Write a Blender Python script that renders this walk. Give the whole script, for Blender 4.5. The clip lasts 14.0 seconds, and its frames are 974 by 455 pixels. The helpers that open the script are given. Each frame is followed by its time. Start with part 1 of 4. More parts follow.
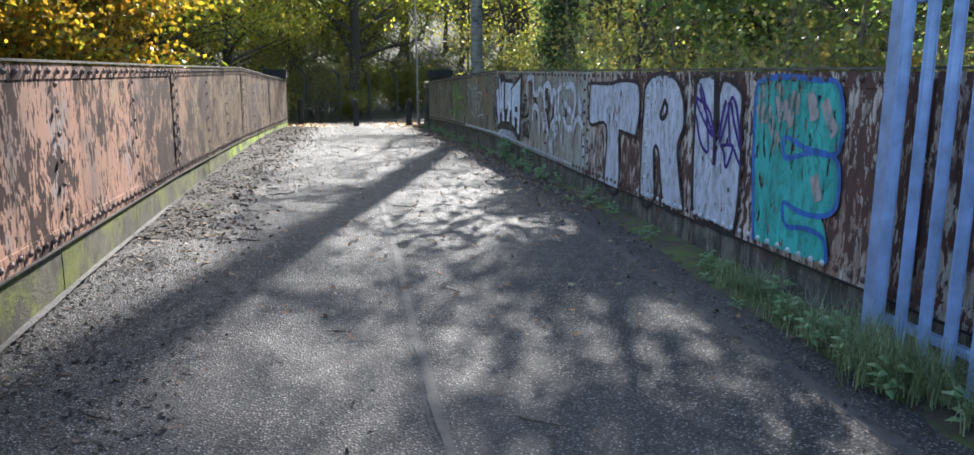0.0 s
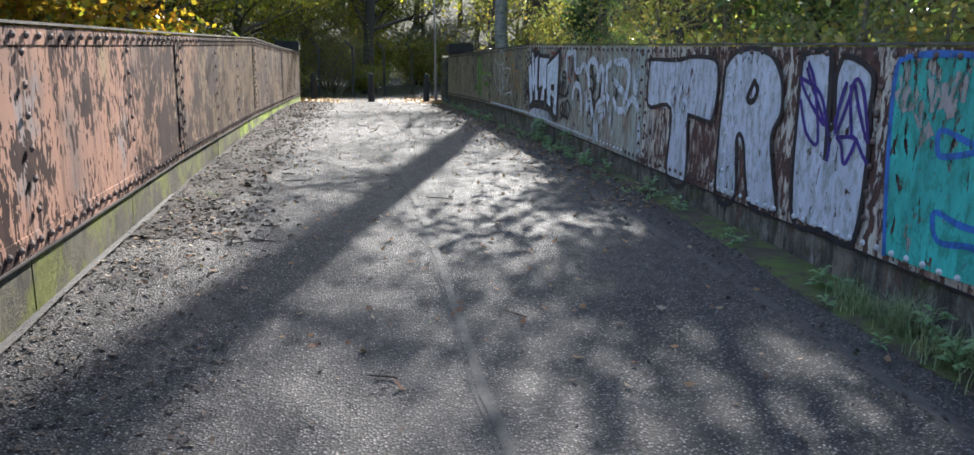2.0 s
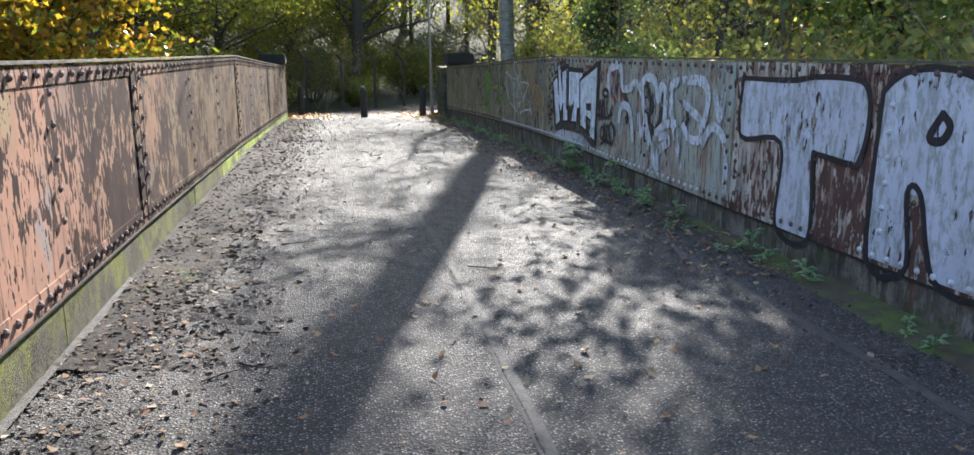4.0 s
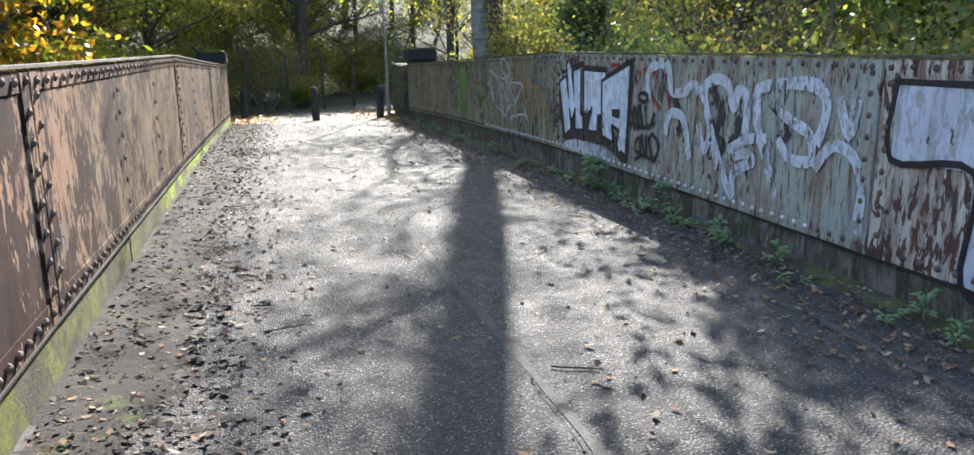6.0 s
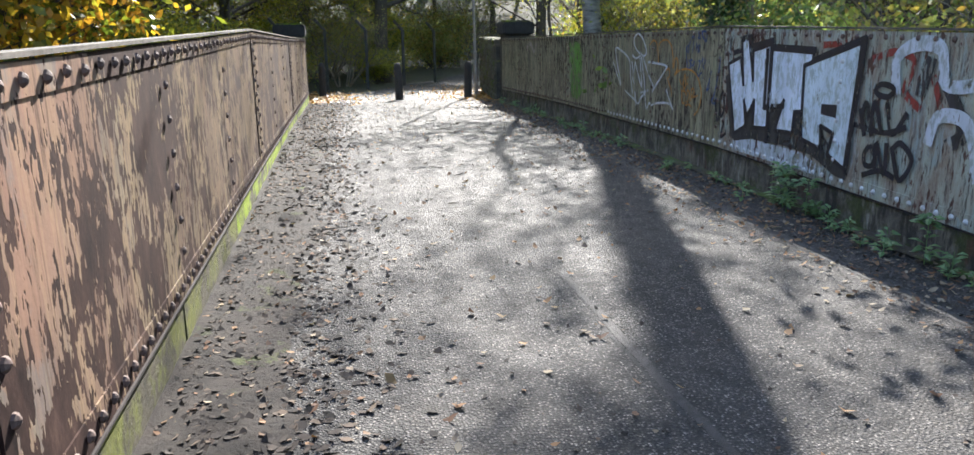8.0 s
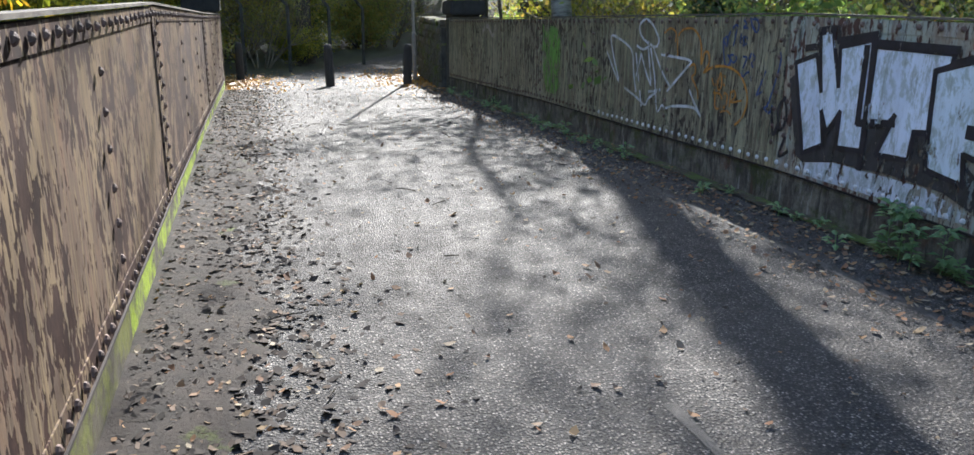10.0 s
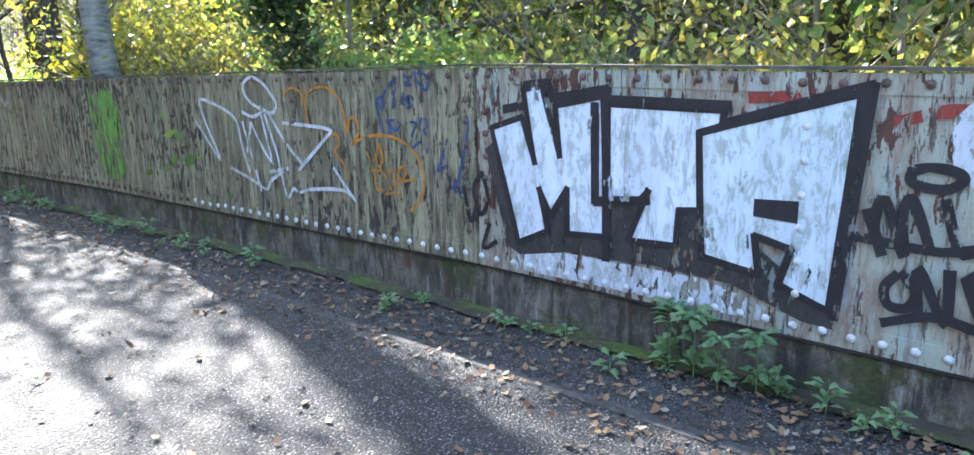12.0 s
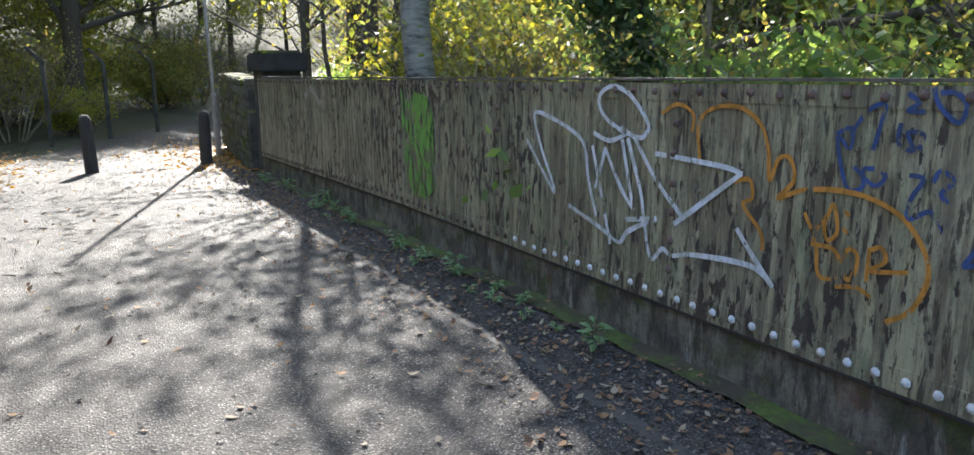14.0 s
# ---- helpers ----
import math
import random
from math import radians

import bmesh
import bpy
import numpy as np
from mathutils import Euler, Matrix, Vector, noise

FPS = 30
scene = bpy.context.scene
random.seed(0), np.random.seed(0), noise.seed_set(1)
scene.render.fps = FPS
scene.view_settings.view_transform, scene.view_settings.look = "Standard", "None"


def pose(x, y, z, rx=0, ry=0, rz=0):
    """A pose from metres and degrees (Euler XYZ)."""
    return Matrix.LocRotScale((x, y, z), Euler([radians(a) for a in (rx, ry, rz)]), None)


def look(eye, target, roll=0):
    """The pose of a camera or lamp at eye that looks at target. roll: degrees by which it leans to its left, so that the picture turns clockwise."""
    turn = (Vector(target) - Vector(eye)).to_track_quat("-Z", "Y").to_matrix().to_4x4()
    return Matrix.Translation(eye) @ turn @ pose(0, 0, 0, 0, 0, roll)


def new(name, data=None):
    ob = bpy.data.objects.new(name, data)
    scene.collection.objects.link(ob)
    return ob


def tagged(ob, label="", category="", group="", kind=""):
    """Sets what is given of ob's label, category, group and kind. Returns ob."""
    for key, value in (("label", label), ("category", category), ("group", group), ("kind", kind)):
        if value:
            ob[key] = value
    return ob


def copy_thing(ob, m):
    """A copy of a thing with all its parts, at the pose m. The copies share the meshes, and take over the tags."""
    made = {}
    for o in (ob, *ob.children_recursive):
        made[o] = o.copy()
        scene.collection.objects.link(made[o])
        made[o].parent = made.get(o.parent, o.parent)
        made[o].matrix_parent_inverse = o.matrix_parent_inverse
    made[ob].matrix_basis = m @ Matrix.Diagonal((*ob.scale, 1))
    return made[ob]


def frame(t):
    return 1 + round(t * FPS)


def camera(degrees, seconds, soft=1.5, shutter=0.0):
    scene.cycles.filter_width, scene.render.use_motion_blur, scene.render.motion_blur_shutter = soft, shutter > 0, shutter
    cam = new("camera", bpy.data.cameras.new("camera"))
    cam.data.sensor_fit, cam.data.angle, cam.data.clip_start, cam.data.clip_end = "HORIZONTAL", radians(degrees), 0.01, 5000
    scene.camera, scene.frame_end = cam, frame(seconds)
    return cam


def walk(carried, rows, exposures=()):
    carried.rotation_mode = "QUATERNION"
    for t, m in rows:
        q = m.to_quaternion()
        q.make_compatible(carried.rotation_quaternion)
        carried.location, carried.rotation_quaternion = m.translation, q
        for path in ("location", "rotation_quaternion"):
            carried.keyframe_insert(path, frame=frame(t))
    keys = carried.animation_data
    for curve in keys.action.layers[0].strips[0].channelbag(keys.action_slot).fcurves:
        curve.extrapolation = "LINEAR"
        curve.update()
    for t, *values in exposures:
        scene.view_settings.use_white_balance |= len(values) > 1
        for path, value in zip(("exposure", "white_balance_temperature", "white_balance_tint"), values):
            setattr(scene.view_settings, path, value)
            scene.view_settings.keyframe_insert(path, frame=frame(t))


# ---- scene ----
cam = camera(63.8, 14.0)
BASE = 1.5
METRES, EYE, TILT, LEAN, TURN = 13.4, 1.5, 0.0, 0.0, -10.6
ROWS = [
    (0.0, 0.0, 0.0, 0.0, 0.04, -10.88, -0.23),
    (0.5, -0.0097, 0.0106, 0.0012, -0.67, -11.14, -0.6),
    (1.0, -0.0149, 0.0273, -0.0005, 0.18, -11.6, -0.75),
    (1.5, -0.0175, 0.0507, 0.0002, 1.22, -12.48, -0.78),
    (2.0, -0.0261, 0.0758, -0.0015, 0.8, -12.62, -0.92),
    (2.5, -0.036, 0.1036, 0.002, -0.03, -12.5, -0.78),
    (3.0, -0.0451, 0.1391, 0.0045, 0.21, -12.19, -0.08),
    (5.5, -0.1061, 0.3102, 0.0104, -3.69, -12.6, 0.7),
    (6.0, -0.1178, 0.347, 0.0102, -4.91, -12.65, 0.73),
    (6.5, -0.1233, 0.3809, 0.0115, -4.28, -12.8, 0.85),
    (7.0, -0.1318, 0.421, 0.0122, -2.32, -13.26, 0.9),
    (7.5, -0.1466, 0.4593, 0.0119, 0.11, -14.06, 0.7),
    (10.0, -0.205, 0.6488, 0.0122, -5.77, -15.95, -0.7),
    (10.5, -0.2005, 0.6895, 0.0094, -19.84, -15.98, -0.72),
    (11.0, -0.2004, 0.7333, 0.0106, -31.43, -15.18, -0.39),
    (11.5, -0.2, 0.7708, 0.0141, -37.78, -14.01, 0.66),
    (12.0, -0.1971, 0.8116, 0.0161, -38.26, -12.93, 1.07),
    (12.5, -0.1976, 0.8486, 0.0161, -35.76, -13.13, 0.63),
    (13.0, -0.1889, 0.8796, 0.0142, -30.51, -13.36, 0.71),
    (13.5, -0.1808, 0.9192, 0.0145, -25.14, -13.15, 0.74),
    (14.0, -0.1723, 0.9603, 0.0151, -18.23, -12.5, 0.06),
]
walk(cam, [(t, pose(0, 0, EYE, TILT, LEAN, TURN) @ pose(METRES * x, METRES * y, METRES * z, 90 + pitch, roll, yaw)) for t, x, y, z, yaw, pitch, roll in ROWS],
     [(t, BASE + e, k, 10) for t, e, k in ((0.0, 0.4, 6250), (2.0, 0.25, 6300), (3.2, 0.25, 6350), (5.3, 0.8, 6350), (6.5, 0.5, 6350), (7.7, 0.5, 6350), (10.0, 0.25, 6200), (11.0, 0.65, 5950),
                                       (12.0, 1.65, 6050), (12.5, 1.5, 6250), (13.2, 1.1, 6350), (14.0, 0.75, 6450))])

# ---- world, sun ----
SUN_AZ, SUN_EL = 16.5, 32.0
world = bpy.data.worlds.new("world")
scene.world = world
world.use_nodes = True
wn = world.node_tree
sky = wn.nodes.new("ShaderNodeTexSky")
sky.sky_type, sky.sun_disc = "NISHITA", False
sky.sun_elevation, sky.sun_rotation = radians(SUN_EL), radians(SUN_AZ)
wn.links.new(sky.outputs[0], wn.nodes["Background"].inputs[0])
wn.nodes["Background"].inputs[1].default_value = 0.14
sun = new("sun", bpy.data.lights.new("sun", "SUN"))
sun.data.energy, sun.data.angle, sun.data.color = 5.0, radians(0.45), (1.0, 0.955, 0.89)
a, e = radians(SUN_AZ), radians(SUN_EL)
sun.matrix_world = look((60 * math.sin(a) * math.cos(e), 60 * math.cos(a) * math.cos(e), 60 * math.sin(e)), (0, 0, 0))

import functools

from mathutils.geometry import tessellate_polygon

rnd = random.Random(7)
rng = np.random.default_rng(7)


# ---- materials ----
class Mat:
    """A small helper round a node material."""

    def __init__(self, name, rough=0.8, metal=0.0):
        self.m = bpy.data.materials.new(name)
        self.m.use_nodes = True
        self.t = self.m.node_tree
        self.b = self.t.nodes["Principled BSDF"]
        self.b.inputs["Roughness"].default_value = rough
        self.b.inputs["Metallic"].default_value = metal
        self.coord = self.t.nodes.new("ShaderNodeTexCoord")
        self.geo = self.t.nodes.new("ShaderNodeNewGeometry")

    def link(self, a, b):
        self.t.links.new(a, b)

    def vec(self, scale=(1, 1, 1), world=True):
        n = self.t.nodes.new("ShaderNodeMapping")
        n.inputs["Scale"].default_value = scale
        self.link(self.geo.outputs["Position"] if world else self.coord.outputs["Object"], n.inputs["Vector"])
        return n.outputs[0]

    def noise(self, scale, detail=4, rough=0.6, stretch=(1, 1, 1), world=True, distort=0.0):
        n = self.t.nodes.new("ShaderNodeTexNoise")
        n.inputs["Scale"].default_value = scale
        n.inputs["Detail"].default_value = detail
        n.inputs["Roughness"].default_value = rough
        n.inputs["Distortion"].default_value = distort
        self.link(self.vec(stretch, world), n.inputs["Vector"])
        return n.outputs["Fac"]

    def voronoi(self, scale, stretch=(1, 1, 1), feature="F1"):
        n = self.t.nodes.new("ShaderNodeTexVoronoi")
        n.feature = feature
        n.inputs["Scale"].default_value = scale
        self.link(self.vec(stretch), n.inputs["Vector"])
        return n

    def ramp(self, fac, stops, interp="LINEAR"):
        n = self.t.nodes.new("ShaderNodeValToRGB")
        n.color_ramp.interpolation = interp
        el = n.color_ramp.elements
        while len(el) < len(stops):
            el.new(0.5)
        for x, (p, c) in zip(el, stops):
            x.position = p
            x.color = (*c, 1) if not isinstance(c, (int, float)) else (c, c, c, 1)
        self.link(fac, n.inputs[0])
        return n.outputs[0]

    def mix(self, fac, a, b, mode="MIX"):
        n = self.t.nodes.new("ShaderNodeMix")
        n.data_type, n.blend_type = "RGBA", mode
        for sock, v in ((n.inputs[0], fac), (n.inputs[6], a), (n.inputs[7], b)):
            if isinstance(v, (int, float)):
                sock.default_value = v
            elif isinstance(v, tuple):
                sock.default_value = (*v, 1)
            else:
                self.link(v, sock)
        return n.outputs[2]

    def math(self, op, a, b=0.0):
        n = self.t.nodes.new("ShaderNodeMath")
        n.operation = op
        for sock, v in zip(n.inputs, (a, b)):
            if isinstance(v, (int, float)):
                sock.default_value = v
            else:
                self.link(v, sock)
        return n.outputs[0]

    def axis(self, i):
        n = self.t.nodes.new("ShaderNodeSeparateXYZ")
        self.link(self.geo.outputs["Position"], n.inputs[0])
        return n.outputs[i]

    def color(self, c):
        if isinstance(c, tuple):
            self.b.inputs["Base Color"].default_value = (*c, 1)
        else:
            self.link(c, self.b.inputs["Base Color"])

    def rough(self, r):
        self.link(r, self.b.inputs["Roughness"])

    def bump(self, h, strength=0.5, dist=0.01):
        n = self.t.nodes.new("ShaderNodeBump")
        n.inputs["Strength"].default_value = strength
        n.inputs["Distance"].default_value = dist
        self.link(h, n.inputs["Height"])
        self.link(n.outputs[0], self.b.inputs["Normal"])


def asphalt():
    m = Mat("asphalt", 0.5)
    chips = m.voronoi(75)
    small = m.voronoi(190)
    fine = m.noise(60, 4, 0.7)
    mid = m.noise(7, 6, 0.7)
    big = m.noise(0.8, 4, 0.6, (1, 0.45, 1))
    chip = m.t.nodes.new("ShaderNodeSeparateColor")
    m.link(chips.outputs["Color"], chip.inputs[0])
    stone = m.ramp(chip.outputs[0], [(0.0, (0.036, 0.035, 0.034)), (0.5, (0.11, 0.102, 0.094)), (0.82, (0.25, 0.228, 0.204)), (1.0, (0.42, 0.39, 0.35))])
    base = m.mix(m.ramp(chips.outputs["Distance"], [(0.26, 0.0), (0.52, 1.0)]), stone, (0.022, 0.022, 0.024))
    base = m.mix(m.ramp(fine, [(0.45, 0.0), (0.7, 0.6)]), base, (0.05, 0.047, 0.045))
    base = m.mix(m.ramp(big, [(0.3, 0.0), (0.72, 0.5)]), base, (0.12, 0.108, 0.096))
    base = m.mix(m.ramp(mid, [(0.5, 0.0), (0.72, 0.55)]), base, (0.05, 0.046, 0.042))
    m.color(base)
    m.rough(m.ramp(mid, [(0.35, 0.62), (0.65, 0.82)]))
    m.b.inputs["Specular IOR Level"].default_value = 0.2
    m.bump(m.math("SUBTRACT", m.math("MULTIPLY", fine, 0.4), m.math("ADD", chips.outputs["Distance"], m.math("MULTIPLY", small.outputs["Distance"], 0.4))), 0.95, 0.012)
    return m.m


def plain(name, col, rough=0.8, metal=0.0, var=0.35, scale=6.0, stretch=(1, 1, 1), bump=0.3, dist=0.01):
    m = Mat(name, rough, metal)
    n = m.noise(scale, 6, 0.65, stretch)
    lo = tuple(c * (1 - var) for c in col)
    hi = tuple(min(1, c * (1 + var)) for c in col)
    m.color(m.ramp(n, [(0.3, lo), (0.7, hi)]))
    m.bump(m.noise(scale * 6, 5, 0.7, stretch), bump, dist)
    return m.m


def flaked(name, paints, rust, streak, flake_at, bump=0.7, dirt_at=0.48, drip=0.56):
    """Old paint in patches and streaks that has flaked off to rust in drips."""
    m = Mat(name, 0.6)
    tone = m.noise(1.2, 7, 0.7, (1, 1.5, 0.6), distort=0.3)
    col = m.ramp(tone, [(0.34 + 0.32 * i / (len(paints) - 1), c) for i, c in enumerate(paints)])
    coat = m.noise(1.0, 10, 0.72, (2, 6, 2.2), distort=0.2)
    col = m.mix(m.ramp(coat, [(0.55, 0.0), (0.57, 0.7)]), col, paints[0])
    run = m.noise(1.0, 9, 0.75, (3, 15, 1.9), distort=0.25)
    col = m.mix(m.ramp(run, [(0.52, 0.0), (0.56, 0.85)]), col, streak)
    dirt = m.noise(1.0, 8, 0.78, (2, 12, 1.1), distort=0.2)
    col = m.mix(m.ramp(dirt, [(dirt_at, 0.0), (dirt_at + 0.13, 0.75)]), col, rust[1])
    speck = m.noise(1.0, 5, 0.8, (20, 80, 35))
    col = m.mix(m.ramp(speck, [(0.58, 0.0), (0.66, 0.7)]), col, rust[1])
    spots = m.noise(1.0, 9, 0.66, (5, 19, 6.2), distort=0.12)
    zone = m.noise(0.9, 3, 0.5)
    amount = m.math("ADD", spots, m.math("MULTIPLY", m.math("SUBTRACT", zone, 0.5), 0.45))
    mask = m.ramp(amount, [(flake_at, 0.0), (flake_at + 0.01, 1.0)])
    drips = m.noise(1.0, 8, 0.72, (4, 34, 4.5), distort=0.2)
    col = m.mix(m.ramp(drips, [(drip, 0.0), (drip + 0.03, 0.8)]), col, rust[0])
    rustc = m.ramp(m.noise(9, 6, 0.75, (1, 1, 0.5)), [(0.3, rust[0]), (0.7, rust[1])])
    m.color(m.mix(mask, col, rustc))
    m.rough(m.ramp(mask, [(0, 0.5), (1, 0.85)]))
    m.bump(m.math("ADD", m.math("MULTIPLY", mask, -0.6), m.math("MULTIPLY", m.noise(40, 4, 0.7), 0.4)), bump, 0.006)
    return m.m


def teardrops():
    """Faded pink and cream paint with many small upright flakes missing, browner and streakier further on."""
    m = Mat("pink_flaking_paint", 0.65)
    m.b.inputs["Specular IOR Level"].default_value = 0.12
    tone = m.noise(1.3, 6, 0.62, (1, 1.3, 0.8), distort=0.3)
    col = m.ramp(tone, [(0.3, (0.2, 0.15, 0.13)), (0.42, (0.33, 0.2, 0.15)), (0.52, (0.4, 0.225, 0.16)), (0.6, (0.33, 0.2, 0.14)), (0.68, (0.34, 0.26, 0.16))])
    ghost = m.noise(1.0, 7, 0.7, (1, 3.2, 1.6), distort=0.4)
    col = m.mix(m.ramp(ghost, [(0.56, 0.0), (0.62, 0.7)]), col, (0.24, 0.235, 0.235))
    runs = m.noise(1.0, 7, 0.68, (2, 8, 0.6), distort=0.3)
    other = m.ramp(runs, [(0.34, (0.06, 0.048, 0.04)), (0.42, (0.21, 0.145, 0.1)), (0.48, (0.1, 0.08, 0.066)), (0.54, (0.28, 0.215, 0.13)), (0.6, (0.14, 0.11, 0.085)), (0.68, (0.3, 0.235, 0.15))])
    along = m.math("ADD", m.math("MULTIPLY", m.axis(1), 0.1), m.math("MULTIPLY", m.noise(0.8, 5, 0.65), 0.6))
    col = m.mix(m.ramp(m.math("MULTIPLY", along, 0.5), [(0.5, 0.0), (0.66, 0.9)]), col, other)
    streak = m.noise(1.0, 8, 0.75, (2, 16, 0.9), distort=0.15)
    col = m.mix(m.ramp(streak, [(0.54, 0.0), (0.6, 0.7)]), col, (0.09, 0.058, 0.045))
    zone = m.math("SUBTRACT", m.noise(0.8, 4, 0.6), 0.5)
    small_zone = m.math("SUBTRACT", m.noise(3.2, 3, 0.6), 0.5)
    shift = m.math("ADD", m.math("MULTIPLY", zone, 0.8), m.math("MULTIPLY", small_zone, 0.5))
    masks = []
    for detail, stretch, level in ((3, (2, 19, 7.0), 0.565), (2.5, (2, 42, 15), 0.545), (6, (2, 6.5, 3.0), 0.66)):
        n = m.noise(1.0, detail, 0.5, stretch, distort=0.25)
        masks.append(m.ramp(m.math("ADD", n, shift), [(level, 0.0), (level + 0.014, 1.0)]))
    mask = m.math("MAXIMUM", m.math("MAXIMUM", masks[0], masks[1]), masks[2])
    rust = m.ramp(m.noise(8, 6, 0.75, (1, 1, 0.5)), [(0.3, (0.014, 0.009, 0.009)), (0.55, (0.05, 0.028, 0.023)), (0.75, (0.1, 0.06, 0.048))])
    m.color(m.mix(mask, col, rust))
    m.rough(m.ramp(mask, [(0, 0.55), (1, 0.85)]))
    m.bump(m.math("ADD", m.math("MULTIPLY", mask, -0.6), m.math("MULTIPLY", m.noise(40, 4, 0.7), 0.4)), 0.6, 0.005)
    return m.m


def dirty_plinth():
    """Old concrete base: dark stains, pale lime runs, rust and moss."""
    m = Mat("stained_plinth", 0.92)
    a = m.noise(5, 8, 0.75, (1, 1, 0.7))
    col = m.ramp(a, [(0.32, (0.035, 0.03, 0.026)), (0.47, (0.11, 0.095, 0.075)), (0.6, (0.22, 0.195, 0.155)), (0.72, (0.16, 0.12, 0.095))])
    lime = m.noise(1.0, 7, 0.75, (2, 11, 1.4), distort=0.2)
    col = m.mix(m.ramp(lime, [(0.56, 0.0), (0.66, 0.75)]), col, (0.4, 0.38, 0.35))
    damp = m.noise(1.0, 8, 0.75, (2, 9, 1.8), distort=0.3)
    col = m.mix(m.ramp(damp, [(0.5, 0.0), (0.58, 0.8)]), col, (0.03, 0.025, 0.021))
    iron = m.noise(1.0, 6, 0.7, (2, 6, 2.2))
    col = m.mix(m.ramp(iron, [(0.58, 0.0), (0.68, 0.7)]), col, (0.14, 0.065, 0.04))
    moss = m.noise(2.6, 8, 0.75)
    col = m.mix(m.ramp(moss, [(0.52, 0.0), (0.62, 0.85)]), col, m.ramp(m.noise(34, 4, 0.7), [(0.3, (0.03, 0.04, 0.01)), (0.7, (0.085, 0.1, 0.025))]))
    m.color(col)
    m.bump(m.math("ADD", m.noise(35, 6, 0.75), m.math("MULTIPLY", a, 1.5)), 0.8, 0.015)
    return m.m


def mossy(name, stone, moss, amount, low=(0.04, 0.035, 0.03)):
    m = Mat(name, 0.95)
    a = m.noise(7, 6, 0.7, (1, 1, 0.6))
    col = m.ramp(a, [(0.3, low), (0.7, stone)])
    col = m.mix(m.ramp(m.noise(2.4, 6, 0.72), [(amount, 0.0), (amount + 0.12, 1.0)]), col, m.ramp(m.noise(30, 4, 0.7), [(0.3, moss), (0.7, tuple(c * 1.9 for c in moss))]))
    m.color(col)
    m.bump(m.noise(35, 6, 0.75), 0.8, 0.015)
    return m.m


def spray(name, col, gaps=0.66, var=0.12):
    """Sprayed paint: worn off in small drips, so that what is under it shows."""
    m = Mat(name, 0.55)
    n = m.noise(3, 4, 0.6, (1, 2, 0.6))
    c = m.ramp(n, [(0.3, tuple(x * (1 - var) for x in col)), (0.7, tuple(min(1, x * (1 + var)) for x in col))])
    c = m.mix(m.ramp(m.noise(1.0, 5, 0.7, (9, 50, 6)), [(0.55, 0.0), (0.75, 0.35)]), c, tuple(x * 0.45 for x in col))
    stain = m.noise(1.0, 8, 0.75, (6, 16, 8), distort=0.3)
    c = m.mix(m.ramp(stain, [(0.49, 0.0), (0.57, 0.7)]), c, (col[0] * 0.5, col[1] * 0.52, col[2] * 0.42))
    grime = m.noise(1.0, 9, 0.8, (3, 14, 2.2), distort=0.4)
    c = m.mix(m.ramp(grime, [(0.54, 0.0), (0.6, 0.55)]), c, (col[0] * 0.3 + 0.01, col[1] * 0.31 + 0.012, col[2] * 0.22 + 0.008))
    m.color(c)
    hole = m.noise(1.0, 5, 0.65, (5, 17, 6.5), distort=0.3)
    zone = m.noise(1.6, 3, 0.5)
    mask = m.ramp(m.math("ADD", hole, m.math("MULTIPLY", m.math("SUBTRACT", zone, 0.5), 0.5)), [(gaps, 1.0), (gaps + 0.02, 0.0)])
    tr = m.t.nodes.new("ShaderNodeBsdfTransparent")
    mx = m.t.nodes.new("ShaderNodeMixShader")
    m.link(mask, mx.inputs[0])
    m.link(tr.outputs[0], mx.inputs[1])
    m.link(m.b.outputs[0], mx.inputs[2])
    m.link(mx.outputs[0], m.t.nodes["Material Output"].inputs[0])
    return m.m


def leaf_mat(name, cols, trans=0.5, rough=0.5):
    m = Mat(name, rough)
    c = m.ramp(m.geo.outputs["Random Per Island"], [(i / max(1, len(cols) - 1), c) for i, c in enumerate(cols)])
    m.color(c)
    tr = m.t.nodes.new("ShaderNodeBsdfTranslucent")
    m.link(m.mix(1.0, c, (1.5, 1.5, 0.8), "MULTIPLY"), tr.inputs[0])
    mixs = m.t.nodes.new("ShaderNodeMixShader")
    mixs.inputs[0].default_value = trans
    m.link(m.b.outputs[0], mixs.inputs[1])
    m.link(tr.outputs[0], mixs.inputs[2])
    m.link(mixs.outputs[0], m.t.nodes["Material Output"].inputs[0])
    return m.m


def birch_bark():
    m = Mat("birch_bark", 0.8)
    band = m.noise(1.0, 5, 0.7, (5, 5, 22))
    patch = m.noise(2.2, 4, 0.6)
    col = m.ramp(m.math("ADD", m.math("MULTIPLY", band, 0.6), m.math("MULTIPLY", patch, 0.4)), [(0.4, (0.05, 0.045, 0.04)), (0.5, (0.2, 0.19, 0.165)), (0.65, (0.33, 0.31, 0.27))])
    m.color(col)
    m.bump(band, 0.6, 0.02)
    return m.m


